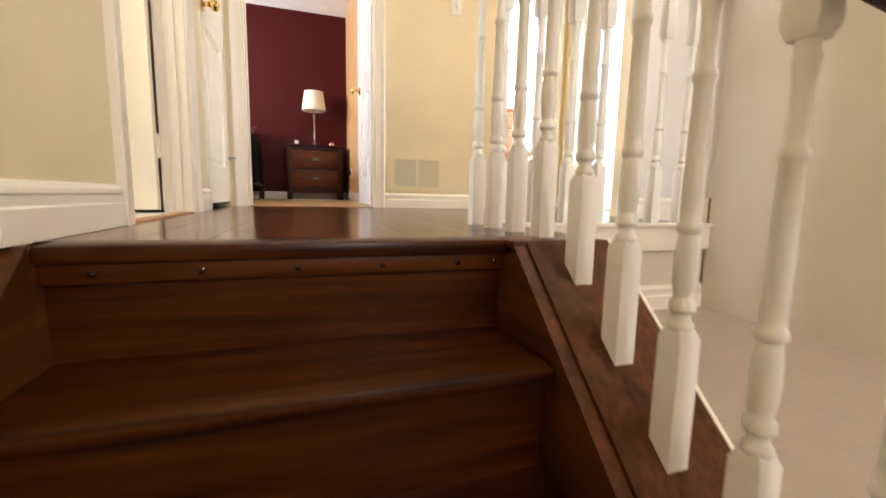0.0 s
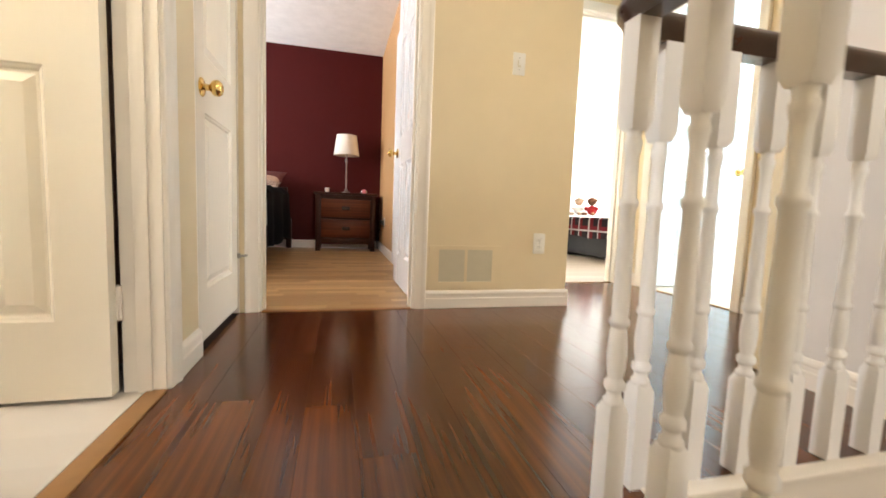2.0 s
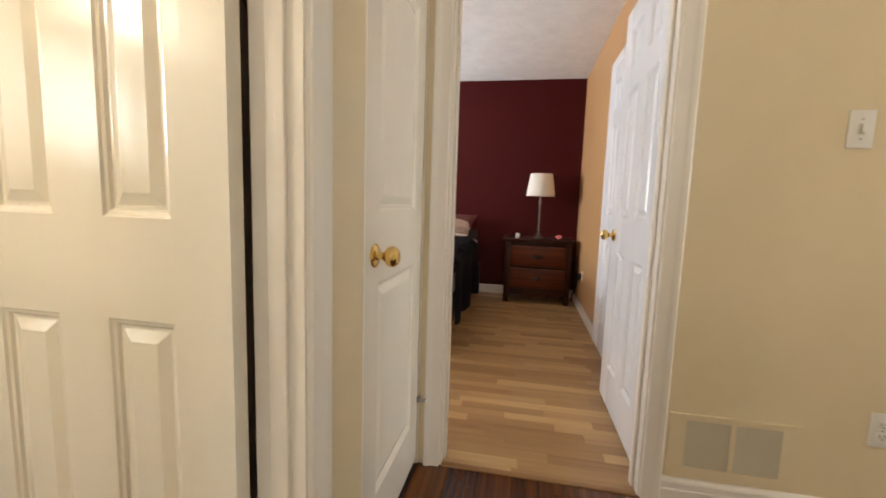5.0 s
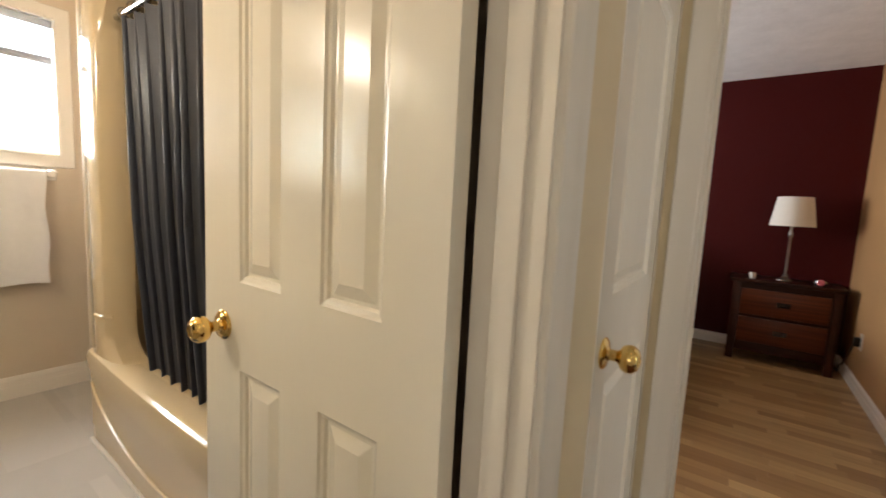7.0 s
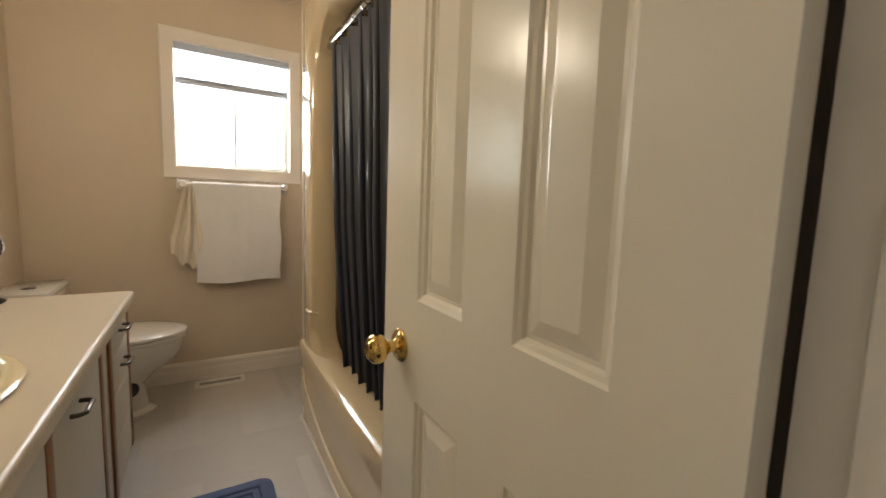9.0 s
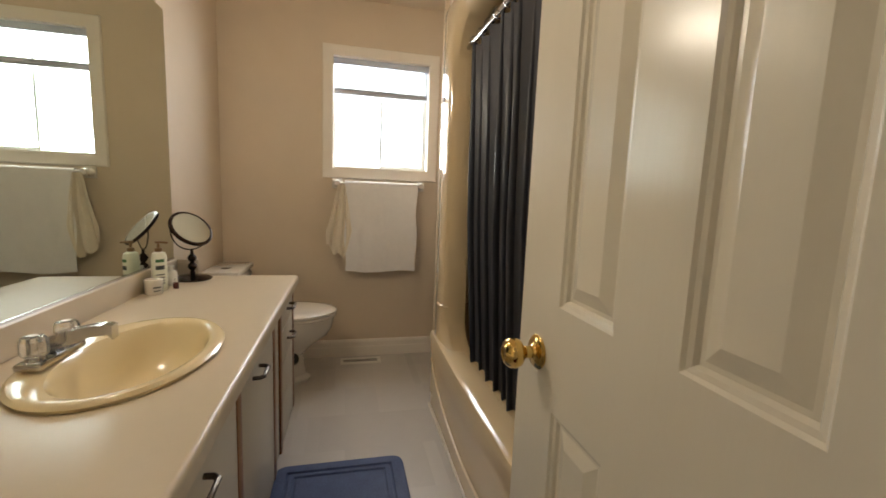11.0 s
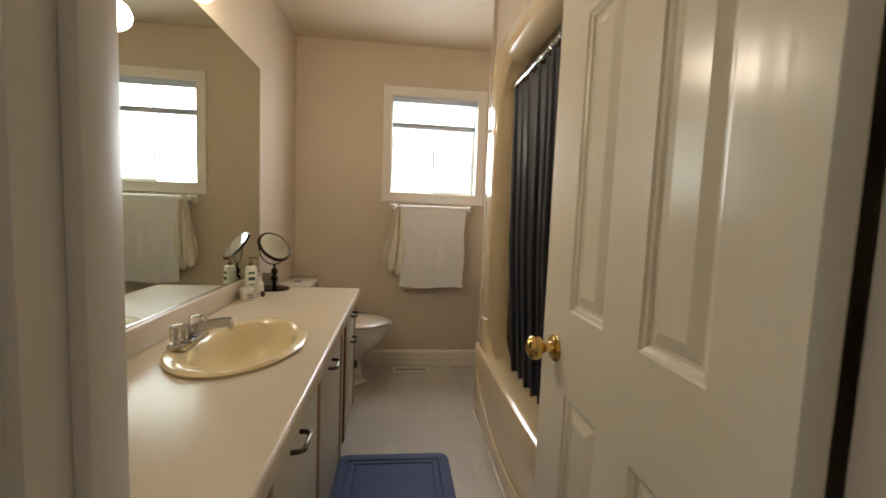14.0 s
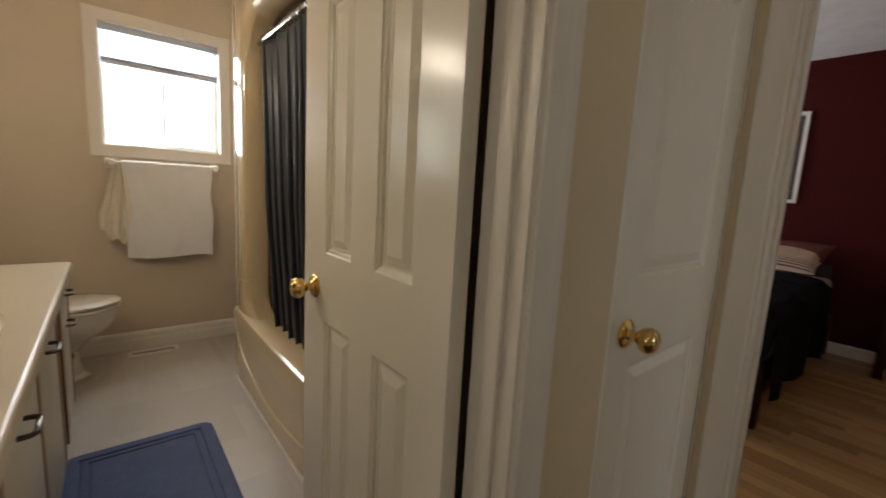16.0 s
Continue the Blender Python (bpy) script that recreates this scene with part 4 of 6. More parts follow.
for z0, z1 in ((0.10, 0.712),):
    part("filler_panel", B(-1.683, -1.567, 1.106, 1.120, z0, z1), M_CABINET, van, bevel=0.002)

SX, SY, SA, SB = -1.125, 0.866, 0.288, 0.196  # sink centre and half axes
# worktop with an oval hole
bm = bmesh.new()
n = 48
X0, X1, Y0, Y1, ZT, ZB = -2.15, -0.12, 0.5905, 1.148, 0.756, 0.716
ell = [(SX + (SA - 0.02) * math.cos(2 * math.pi * k / n), SY + (SB - 0.02) * math.sin(2 * math.pi * k / n)) for k in range(n)]
def to_edge(x, y):
    dx, dy = x - SX, y - SY
    s = min((X1 - SX) / dx if dx > 1e-9 else 9e9, (X0 - SX) / dx if dx < -1e-9 else 9e9, (Y1 - SY) / dy if dy > 1e-9 else 9e9, (Y0 - SY) / dy if dy < -1e-9 else 9e9)
    return SX + dx * s, SY + dy * s
outer = []
angs = sorted({*[math.atan2(y - SY, x - SX) for x, y in ell], *[math.atan2(cy - SY, cx - SX) for cx in (X0, X1) for cy in (Y0, Y1)]})
R = 0.014
loops = []
for kind in ("hole_b", "hole_t", 90, 68, 45, 22, 0, "edge_b"):
    ring = []
    for a in angs:
        c, s = math.cos(a), math.sin(a)
        ex, ey = SX + (SA - 0.02) * (SB - 0.02) * c / math.hypot((SB - 0.02) * c, (SA - 0.02) * s), SY + (SA - 0.02) * (SB - 0.02) * s / math.hypot((SB - 0.02) * c, (SA - 0.02) * s)
        ox, oy = to_edge(SX + c, SY + s)
        if kind == "hole_b": v = (ex, ey, ZB)
        elif kind == "hole_t": v = (ex, ey, ZT)
        elif kind != "edge_b": v = (ox, min(oy, Y1 - R + R * math.cos(radians(kind))), ZT - R + R * math.sin(radians(kind)))
        else: v = (ox, oy, ZB)
        ring.append(bm.verts.new(v))
    loops.append(ring)
for a, b in zip(loops, loops[1:] + loops[:1]):
    for k in range(len(angs)):
        bm.faces.new((a[k], a[(k + 1) % len(angs)], b[(k + 1) % len(angs)], b[k]))
top = thing("countertop", "cream laminate countertop with a rounded front edge and splash", "countertop")
part("worktop", bm, M_COUNTER, top, smooth=True)
part("backsplash", B(-2.15, -0.12, 0.5905, 0.610, 0.7565, 0.840), M_COUNTER, top, bevel=0.005)
part("side_splash", B(-2.15, -2.128, 0.610, 0.70, 0.7565, 0.838), M_COUNTER, top, bevel=0.004)

# oval sink
def oval(profile, cx, cy, n=56, shift=None):
    bm = bmesh.new()
    rings = []
    for i, (a, b, z) in enumerate(profile):
        dy = shift[i] if shift else 0
        rings.append([bm.verts.new((cx + a * math.cos(2 * math.pi * k / n), cy + dy + b * math.sin(2 * math.pi * k / n), z)) for k in range(n)])
    for p, q in zip(rings, rings[1:]):
        for k in range(n):
            bm.faces.new((p[k], p[(k + 1) % n], q[(k + 1) % n], q[k]))
    bm.faces.new(rings[-1])
    return bm
sk = thing("sink", "glossy yellow oval drop-in ceramic sink", "sink", at=(SX, SY, 0))
prof = [(SA - 0.004, SB - 0.004, 0.7565), (SA, SB, 0.764), (SA - 0.008, SB - 0.008, 0.771), (SA - 0.024, SB - 0.024, 0.772), (0.250, 0.142, 0.768), (0.241, 0.134, 0.758), (0.230, 0.126, 0.735), (0.207, 0.114, 0.69), (0.160, 0.094, 0.650), (0.09, 0.06, 0.632), (0.03, 0.028, 0.627)]
shift = [0, 0, 0, 0, 0.018, 0.018, 0.018, 0.018, 0.015, 0.012, 0.01]
part("basin", oval(prof, 0, 0, shift=shift), M_SINK, sk, smooth=True)
part("drain", lathe([(0.022, 0.628), (0.022, 0.631), (0.016, 0.632)], 20, 0, 0.01), M_CHROME, sk, smooth=True)
fa = thing("faucet", "chrome two-handle faucet with clear acrylic knobs on the sink", "faucet", at=(-1.085, 0.722, 0.7735))
bm = B(-0.082, 0.082, -0.026, 0.026, 0, 0.018)
part("base_plate", bm, M_CHROME, fa, bevel=0.006)
sp = bmesh.new()
prev = None
for y, z, w, h in ((-0.018, 0.030, 0.024, 0.034), (0.0, 0.036, 0.023, 0.040), (0.035, 0.050, 0.019, 0.034), (0.085, 0.064, 0.016, 0.026), (0.118, 0.068, 0.0145, 0.024), (0.128, 0.060, 0.0145, 0.034)):
    ring = [sp.verts.new((sx * w, y, z + sz * h / 2)) for sx, sz in ((-1, -1), (1, -1), (1, 1), (-1, 1))]
    if prev:
        for k in range(4):
            sp.faces.new((prev[k], prev[(k + 1) % 4], ring[(k + 1) % 4], ring[k]))
    else:
        sp.faces.new(ring)
    prev = ring
sp.faces.new(prev[::-1])
part("spout", sp, M_CHROME, fa, bevel=0.004)
for x in (-0.055, 0.055):
    k = part("tap_stem", lathe([(0.018, 0.018), (0.016, 0.024), (0.010, 0.027)], 16, x, 0), M_CHROME, fa, smooth=True)
    seg = 16
    bm = bmesh.new()
    rings = []
    for r, z in ((0.016, 0.026), (0.0235, 0.029), (0.0250, 0.036), (0.0250, 0.062), (0.021, 0.071), (0.010, 0.073)):
        rings.append([bm.verts.new((x + r * (1 if q % 2 else 0.9) * math.cos(2 * math.pi * q / seg), r * (1 if q % 2 else 0.9) * math.sin(2 * math.pi * q / seg), z)) for q in range(seg)])
    for a, b in zip(rings, rings[1:]):
        for q in range(seg):
            bm.faces.new((a[q], a[(q + 1) % seg], b[(q + 1) % seg], b[q]))
    bm.faces.new(rings[0][::-1])
    bm.faces.new(rings[-1])
    part("tap_handle", bm, M_ACRYLIC, fa, "clear faceted acrylic handle")
    part("tap_cap", lathe([(0.009, 0.0732), (0.009, 0.0742)], 14, x, 0), M_PLASTIC, fa)

# things on the worktop
CT = 0.757
mm = thing("makeup_mirror", "round tilted makeup mirror on a dark bronze beaded stand", "mirror", at=(-2.07, 0.695, CT), rz=0)
part("stand_base", lathe([(0.078, 0), (0.080, 0.005), (0.064, 0.014), (0.020, 0.018), (0.010, 0.024)], 28), M_BRONZE, mm, smooth=True)
part("stem", lathe([(0.009, 0.02), (0.012, 0.034), (0.007, 0.040), (0.014, 0.047), (0.0195, 0.060), (0.014, 0.073), (0.007, 0.078), (0.014, 0.085), (0.0195, 0.098), (0.014, 0.111), (0.007, 0.117), (0.006, 0.135)], 20), M_BRONZE, mm, smooth=True)
RM, HM = 0.088, 0.232
yoke = [(RM * 1.08 * math.cos(a), 0, HM + RM * 1.08 * math.sin(a)) for a in [radians(180 + 12 * k) for k in range(16)]]
tb = tube(yoke, 0.003, 8)
bmesh.ops.transform(tb, matrix=pose(0, 0, 0, 0, 0, 144), verts=tb.verts[:])
part("yoke", tb, M_BRONZE, mm, smooth=True)
TM = pose(0, 0, HM, 0, 0, 54) @ pose(0, 0, 0, 0, 50, 0)
bm = lathe([(RM - 0.006, -0.006), (RM, -0.006), (RM + 0.006, -0.004), (RM + 0.006, 0.004), (RM, 0.007), (RM - 0.006, 0.006)], 40)
bmesh.ops.transform(bm, matrix=TM, verts=bm.verts[:])
part("rim", bm, M_BRONZE, mm, smooth=True)
bm = lathe([(RM - 0.007, -0.0066), (RM - 0.007, 0.0066)], 40)
bmesh.ops.transform(bm, matrix=TM, verts=bm.verts[:])
part("mirror_glass", bm, M_MIRROR, mm)
bt = thing("lotion_bottle", "pale lotion pump bottle with a green label on the worktop", "bottle", at=(-1.853, 0.646, CT))
part("body", lathe([(0.033, 0), (0.036, 0.004), (0.036, 0.135), (0.030, 0.152), (0.012, 0.158)], 24, squash=(1, 0.72)), M_LOTION, bt, smooth=True)
part("pump", lathe([(0.013, 0.158), (0.013, 0.172), (0.005, 0.174), (0.005, 0.190), (0.011, 0.192), (0.011, 0.200)], 14), M_BROWNCAP, bt, "brown pump cap", True)
part("nozzle", tube([(0, 0, 0.196), (0.0, 0.034, 0.193)], 0.0045, 8), M_BROWNCAP, bt)
for z0, z1, a0, a1, mt in ((0.118, 0.130, 62, 112, M_GREENLB), (0.088, 0.104, 62, 108, M_DARKLB), (0.030, 0.034, 62, 108, M_DARKLB), (0.042, 0.046, 62, 108, M_DARKLB), (0.054, 0.058, 62, 108, M_DARKLB), (0.066, 0.070, 62, 108, M_DARKLB)):
    bm = bmesh.new()
    rr = [[bm.verts.new((0.0363 * math.cos(radians(a)), 0.0363 * 0.735 * math.sin(radians(a)), z)) for a in range(a0 - 60, a1 - 40, 8)] for z in (z0, z1)]
    for k in range(len(rr[0]) - 1):
        bm.faces.new((rr[0][k], rr[0][k + 1], rr[1][k + 1], rr[1][k]))
    part("label", bm, mt, bt)
bt = thing("small_bottle", "small white round bottle on the worktop", "bottle", at=(-1.945, 0.655, CT))
part("body", lathe([(0.020, 0), (0.022, 0.003), (0.022, 0.055), (0.014, 0.066)], 20), M_CERAMIC, bt, smooth=True)
part("cap", lathe([(0.012, 0.066), (0.012, 0.082), (0.010, 0.084)], 16), M_PLASTIC, bt, smooth=True)
jr = thing("cream_jar", "small white round cream jar with printed bars", "jar", at=(-1.785, 0.650, CT))
part("body", lathe([(0.028, 0), (0.030, 0.003), (0.031, 0.045)], 24), M_CERAMIC, jr, smooth=True)
part("lid", lathe([(0.0325, 0.045), (0.0325, 0.057), (0.030, 0.059)], 24), M_CERAMIC, jr, "white screw lid", True)
for z0, z1 in ((0.014, 0.018), (0.026, 0.032)):
    bm = bmesh.new()
    rr = [[bm.verts.new((0.0318 * math.cos(radians(a)), 0.0318 * math.sin(radians(a)), z)) for a in range(20, 75, 8)] for z in (z0, z1)]
    for k in range(len(rr[0]) - 1):
        bm.faces.new((rr[0][k], rr[0][k + 1], rr[1][k + 1], rr[1][k]))
    part("printed_bar", bm, M_DARKLB, jr)
br = thing("nail_bottle", "tiny dark red bottle with a pale cap", "bottle", at=(-1.875, 0.695, CT))
part("body", lathe([(0.009, 0), (0.010, 0.002), (0.010, 0.022), (0.006, 0.027)], 14), M_REDPIL, br, smooth=True)
part("cap", lathe([(0.006, 0.027), (0.006, 0.045)], 12), M_PLASTIC, br)
gj = thing("glass_jar", "clear glass jar with a steel lid and cotton pads", "jar", at=(-0.49, 0.735, CT))
part("jar_body", lathe([(0.046, 0), (0.050, 0.004), (0.050, 0.115), (0.047, 0.118), (0.047, 0.006), (0.010, 0.005)], 28), M_GLASS, gj, smooth=True)
part("lid", lathe([(0.052, 0.118), (0.053, 0.122), (0.053, 0.140), (0.048, 0.148), (0.012, 0.151)], 28), M_STEEL, gj, "brushed steel lid", True)
for k in range(7):
    part("cotton_pad", lathe([(0.036, 0.008 + k * 0.010), (0.040, 0.011 + k * 0.010), (0.036, 0.0165 + k * 0.010)], 16, 0.002 * (k % 3), -0.001 * k), M_TOWEL, gj, smooth=True)

# toilet: tank against the mirror wall, bowl towards the tub
tl = thing("toilet", "white ceramic toilet with a closed lid between vanity and window wall", "toilet", at=(-2.60, 0.645, 0), rz=0)
bm = B(-0.235, 0.135, -0.045, 0.145, 0.37, 0.675)
part("tank", bm, M_CERAMIC, tl, bevel=0.02)
part("tank_lid", B(-0.245, 0.145, -0.05, 0.156, 0.675, 0.712), M_CERAMIC, tl, bevel=0.014)
part("flush_button", lathe([(0.030, 0.7125), (0.030, 0.7150), (0.026, 0.7160)], 24, 0.0, 0.053, squash=(1.25, 0.9)), M_PULL, tl, "dark oval flush button", True)
def egg(z, w, y0, y1, bm, n=32):
    c, l = (y0 + y1) / 2, (y1 - y0) / 2
    return [bm.verts.new((w * math.cos(2 * math.pi * k / n) * (1 - 0.10 * math.sin(2 * math.pi * k / n)), c + l * math.sin(2 * math.pi * k / n), z * 1.06)) for k in range(n)]
def loft(rings, bm):
    for a, b in zip(rings, rings[1:]):
        for k in range(len(a)):
            bm.faces.new((a[k], a[(k + 1) % len(a)], b[(k + 1) % len(a)], b[k]))
    bm.faces.new(rings[0][::-1])
    bm.faces.new(rings[-1])
    return bm
bm = bmesh.new()
part("bowl", loft([egg(z, w, a, b, bm) for z, w, a, b in ((0, 0.115, 0.10, 0.52), (0.02, 0.120, 0.10, 0.53), (0.04, 0.105, 0.11, 0.50), (0.16, 0.108, 0.12, 0.48), (0.22, 0.130, 0.14, 0.54), (0.275, 0.165, 0.165, 0.625), (0.32, 0.180, 0.175, 0.655), (0.37, 0.185, 0.18, 0.665), (0.385, 0.180, 0.18, 0.66))], bm), M_CERAMIC, tl, smooth=True)
bm = bmesh.new()
part("seat", loft([egg(z, w, 0.22, b, bm) for z, w, b in ((0.386, 0.182, 0.672), (0.390, 0.190, 0.68), (0.402, 0.190, 0.68), (0.406, 0.186, 0.676))], bm), M_CERAMIC, tl, smooth=True)
bm = bmesh.new()
part("lid", loft([egg(z, w, 0.21, b, bm) for z, w, b in ((0.408, 0.184, 0.674), (0.412, 0.192, 0.684), (0.424, 0.192, 0.684), (0.432, 0.180, 0.672), (0.436, 0.14, 0.63))], bm), M_CERAMIC, tl, smooth=True)
bm = lathe([(0.034, 0), (0.036, 0.006), (0.030, 0.010)], 20)
bmesh.ops.transform(bm, matrix=pose(0.095, 0.43, 0.17, 0, 78, 25), verts=bm.verts[:])
part("side_cap", bm, M_BLACK, tl, "round black cap")

# tub with its moulded surround
tub = thing("bathtub_surround", "glossy cream one-piece bathtub and shower surround with an arched opening", "bathtub")
XL, XR, YF = -2.155, -0.645, 1.85
prof = [(0.010, 0), (0.010, 0.075), (0.0, 0.085), (0.002, 0.30), (-0.012, 0.41), (-0.004, 0.435), (0.010, 0.444), (0.085, 0.440), (0.098, 0.425), (0.115, 0.30), (0.150, 0.10), (0.22, 0.07), (0.40, 0.07)]
bm = bmesh.new()
rings = []
NX = 24
for i in range(NX + 1):
    x = XL + (XR - XL) * i / NX
    bow = 0.014 * math.sin(math.pi * i / NX)
    rings.append([bm.verts.new((x, YF + d - (bow if d < 0.05 else 0), z)) for d, z in prof])
for a, b in zip(rings, rings[1:]):
    for k in range(len(prof) - 1):
        bm.faces.new((a[k], a[k + 1], b[k + 1], b[k]))
part("apron", bm, M_TUB, tub, smooth=True)
part("basin_back", B(XL, XR, YF + 0.40, YF + 0.78, 0.05, 0.07), M_TUB, tub)
part("base_strip", B(XL - 0.004, XR, YF - 0.010, YF + 0.004, 0.0, 0.016), M_TRIM, tub, "caulked base strip", bevel=0.003)
# relief line on the apron
path = [(XL + 0.05 + t * (XR - XL - 0.1), 0.30 - 0.16 * math.sin(math.pi * t) ** 0.6) for t in [k / 30 for k in range(31)]]
part("apron_bead", tube([(x, YF - 0.006 - 0.014 * math.sin(math.pi * (x - XL) / (XR - XL)), z) for x, z in path], 0.0055, 8), M_TUB, tub, smooth=True)
# front flange: rounded frame about the opening
OX0, OX1, OZ0, OZ1, OR = -1.945, -0.87, 0.43, 1.975, 0.20
def opening(inset):
    pts = []
    x0, x1, z0, z1, r = OX0 + inset, OX1 - inset, OZ0 + inset, OZ1 - inset, OR
    for cx, cz, a0, rr in ((x1 - r, z0 + 0.14, -90, 0.14), (x1 - r, z1 - r, 0, r), (x0 + r, z1 - r, 90, r), (x0 + r, z0 + 0.14, 180, 0.14)):
        rx = r
        for k in range(9):
            a = radians(a0 + 90 * k / 8)
            pts.append((cx + rx * math.cos(a), cz + rr * math.sin(a)))
    return pts
def outer_pts(inner, x0, x1, z0, z1):
    cx, cz = (x0 + x1) / 2, (z0 + z1) / 2
    out = []
    for x, z in inner:
        dx, dz = x - (OX0 + OX1) / 2, z - (OZ0 + OZ1) / 2
        s = min((x1 - cx) / abs(dx) if dx else 9e9, (z1 - cz) / abs(dz) if dz else 9e9)
        out.append((cx + dx * s, cz + dz * s))
    return out
bm = bmesh.new()
inn = opening(0)
layers = [(outer_pts(inn, XL, XR, 0.425, 2.10), 0.06), (outer_pts(inn, XL, XR, 0.425, 2.10), 0.028), (outer_pts(inn, XL + 0.012, XR - 0.012, 0.430, 2.09), 0.010), (outer_pts(inn, XL + 0.04, XR - 0.04, 0.436, 2.07), 0.002),
          (opening(-0.05), 0.002), (opening(-0.018), 0.010), (opening(0), 0.035), (opening(0.004), 0.12)]
rings = [[bm.verts.new((x, YF + d, z)) for x, z in pts] for pts, d in layers]
for a, b in zip(rings, rings[1:]):
    for k in range(len(a)):
        bm.faces.new((a[k], a[(k + 1) % len(a)], b[(k + 1) % len(a)], b[k]))
part("surround_flange", bm, M_TUB, tub, smooth=True)
bm = bmesh.new()
ys = [(0.035, OX0 - 0.001, OX1 + 0.001), (0.16, OX0 - 0.06, OX1 + 0.06), (0.66, OX0 - 0.06, OX1 + 0.06), (0.74, OX0 + 0.03, OX1 - 0.03)]
L = [[bm.verts.new((x, YF + d, z)) for z in (0.40, 2.0)] for d, x, _ in ys] + [[bm.verts.new((x, YF + d, z)) for z in (0.40, 2.0)] for d, _, x in ys[::-1]]
for a, b in zip(L, L[1:]):
    bm.faces.new((a[0], b[0], b[1], a[1]))
bm.faces.new([v[1] for v in L])
part("surround_wall", bm, M_TUB, tub, smooth=True)
for zz in (0.625,):
    part("surround_seam", tube([(OX0 - 0.10, YF + 0.002, zz), (OX0 - 0.03, YF + 0.004, zz), (OX0 - 0.004, YF + 0.03, zz), (OX0 - 0.055, YF + 0.16, zz), (OX0 - 0.055, YF + 0.62, zz)], 0.008, 8), M_TUB, tub, smooth=True)
for zz in (1.72,):
    part("surround_seam", tube([(OX0 - 0.055, YF + 0.16, zz), (OX0 - 0.055, YF + 0.66, zz)], 0.006, 8), M_TUB, tub, smooth=True)
part("soap_ledge", B(OX0 - 0.05, OX1, YF + 0.62, YF + 0.72, 0.44, 0.50), M_TUB, tub, bevel=0.02)

# shower rod and curtain
rod = thing("shower_rod", "chrome shower curtain rod across the tub opening", "rod")
part("rod", tube([(OX0 + 0.0, 1.925, 1.865), (OX1, 1.925, 1.865)], 0.0115, 14), M_CHROME, rod, smooth=True)
for x in (OX0 + 0.004, OX1 - 0.004):
    bm = lathe([(0.03, -0.005), (0.03, 0.003), (0.016, 0.012)], 18)
    bmesh.ops.transform(bm, matrix=pose(x, 1.925, 1.865, 0, 90 if x < -1.3 else -90, 0), verts=bm.verts[:])
    part("rod_flange", bm, M_CHROME, rod, smooth=True)
cur = thing("shower_curtain", "dark blue-grey satin shower curtain hanging in deep folds", "curtain", at=(0, 0, 0))
bm = bmesh.new()
NU, NZ = 260, 26
CX0, CX1 = -1.865, -0.93
grid = []
rnd = random.Random(4)
ph = [rnd.uniform(-0.5, 0.5) for _ in range(40)]
for j in range(NZ + 1):
    t = j / NZ
    z = 1.835 - t * (1.835 - 0.335)
    row = []
    for i in range(NU + 1):
        u = i / NU
        th = u * 2 * math.pi * 9.5 + 0.9 * math.sin(u * 13) + 0.35 * math.sin(t * 3 + u * 9)
        amp = 0.022 + 0.024 * min(1, t * 2) + 0.006 * math.sin(u * 23)
        x = CX0 + 0.10 * t * (1 - u) + (CX1 - CX0) * u + 0.014 * math.sin(2 * th)
        y = 1.925 + 0.052 * t + amp * math.sin(th) + 0.006 * math.sin(2 * th + 3 * t) + (0.02 * t if t > 0.6 else 0.012)
        row.append(bm.verts.new((x, y, z + (0.012 * abs(math.sin(th / 2)) if j == 0 else 0))))
    grid.append(row)
for a, b in zip(grid, grid[1:]):
    for k in range(NU):
        bm.faces.new((a[k], a[k + 1], b[k + 1], b[k]))
part("fabric", bm, M_CURTAIN, cur, smooth=True)
for k in range(10):
    x = CX0 + 0.03 + (CX1 - CX0 - 0.03) * k / 9
    ring = [(x + 0.004 * math.sin(a), 1.925 + 0.021 * math.sin(a), 1.862 + 0.022 * math.cos(a)) for a in [2 * math.pi * q / 14 for q in range(14)]]
    part("curtain_ring", tube(ring, 0.0022, 6, closed=True), M_CHROME, cur, smooth=True)

# towel bar and towels
tb = thing("towel_bar", "white ceramic towel bar under the bathroom window", "towel bar", at=(-2.95, 1.605, 1.24))
part("bar", tube([(0.065, -0.285, 0), (0.065, 0.285, 0)], 0.010, 12), M_CERAMIC, tb, smooth=True)
for y in (-0.285, 0.285):
    part("bracket", B(0.001, 0.012, y - 0.033, y + 0.033, -0.035, 0.035), M_CERAMIC, tb, bevel=0.005)
    bm = lathe([(0.026, 0.010), (0.020, 0.024), (0.020, 0.062), (0.024, 0.072), (0.018, 0.084)], 16)
    bmesh.ops.transform(bm, matrix=pose(0, y, 0, 0, 90, 0), verts=bm.verts[:])
    part("bracket_arm", bm, M_CERAMIC, tb, smooth=True)


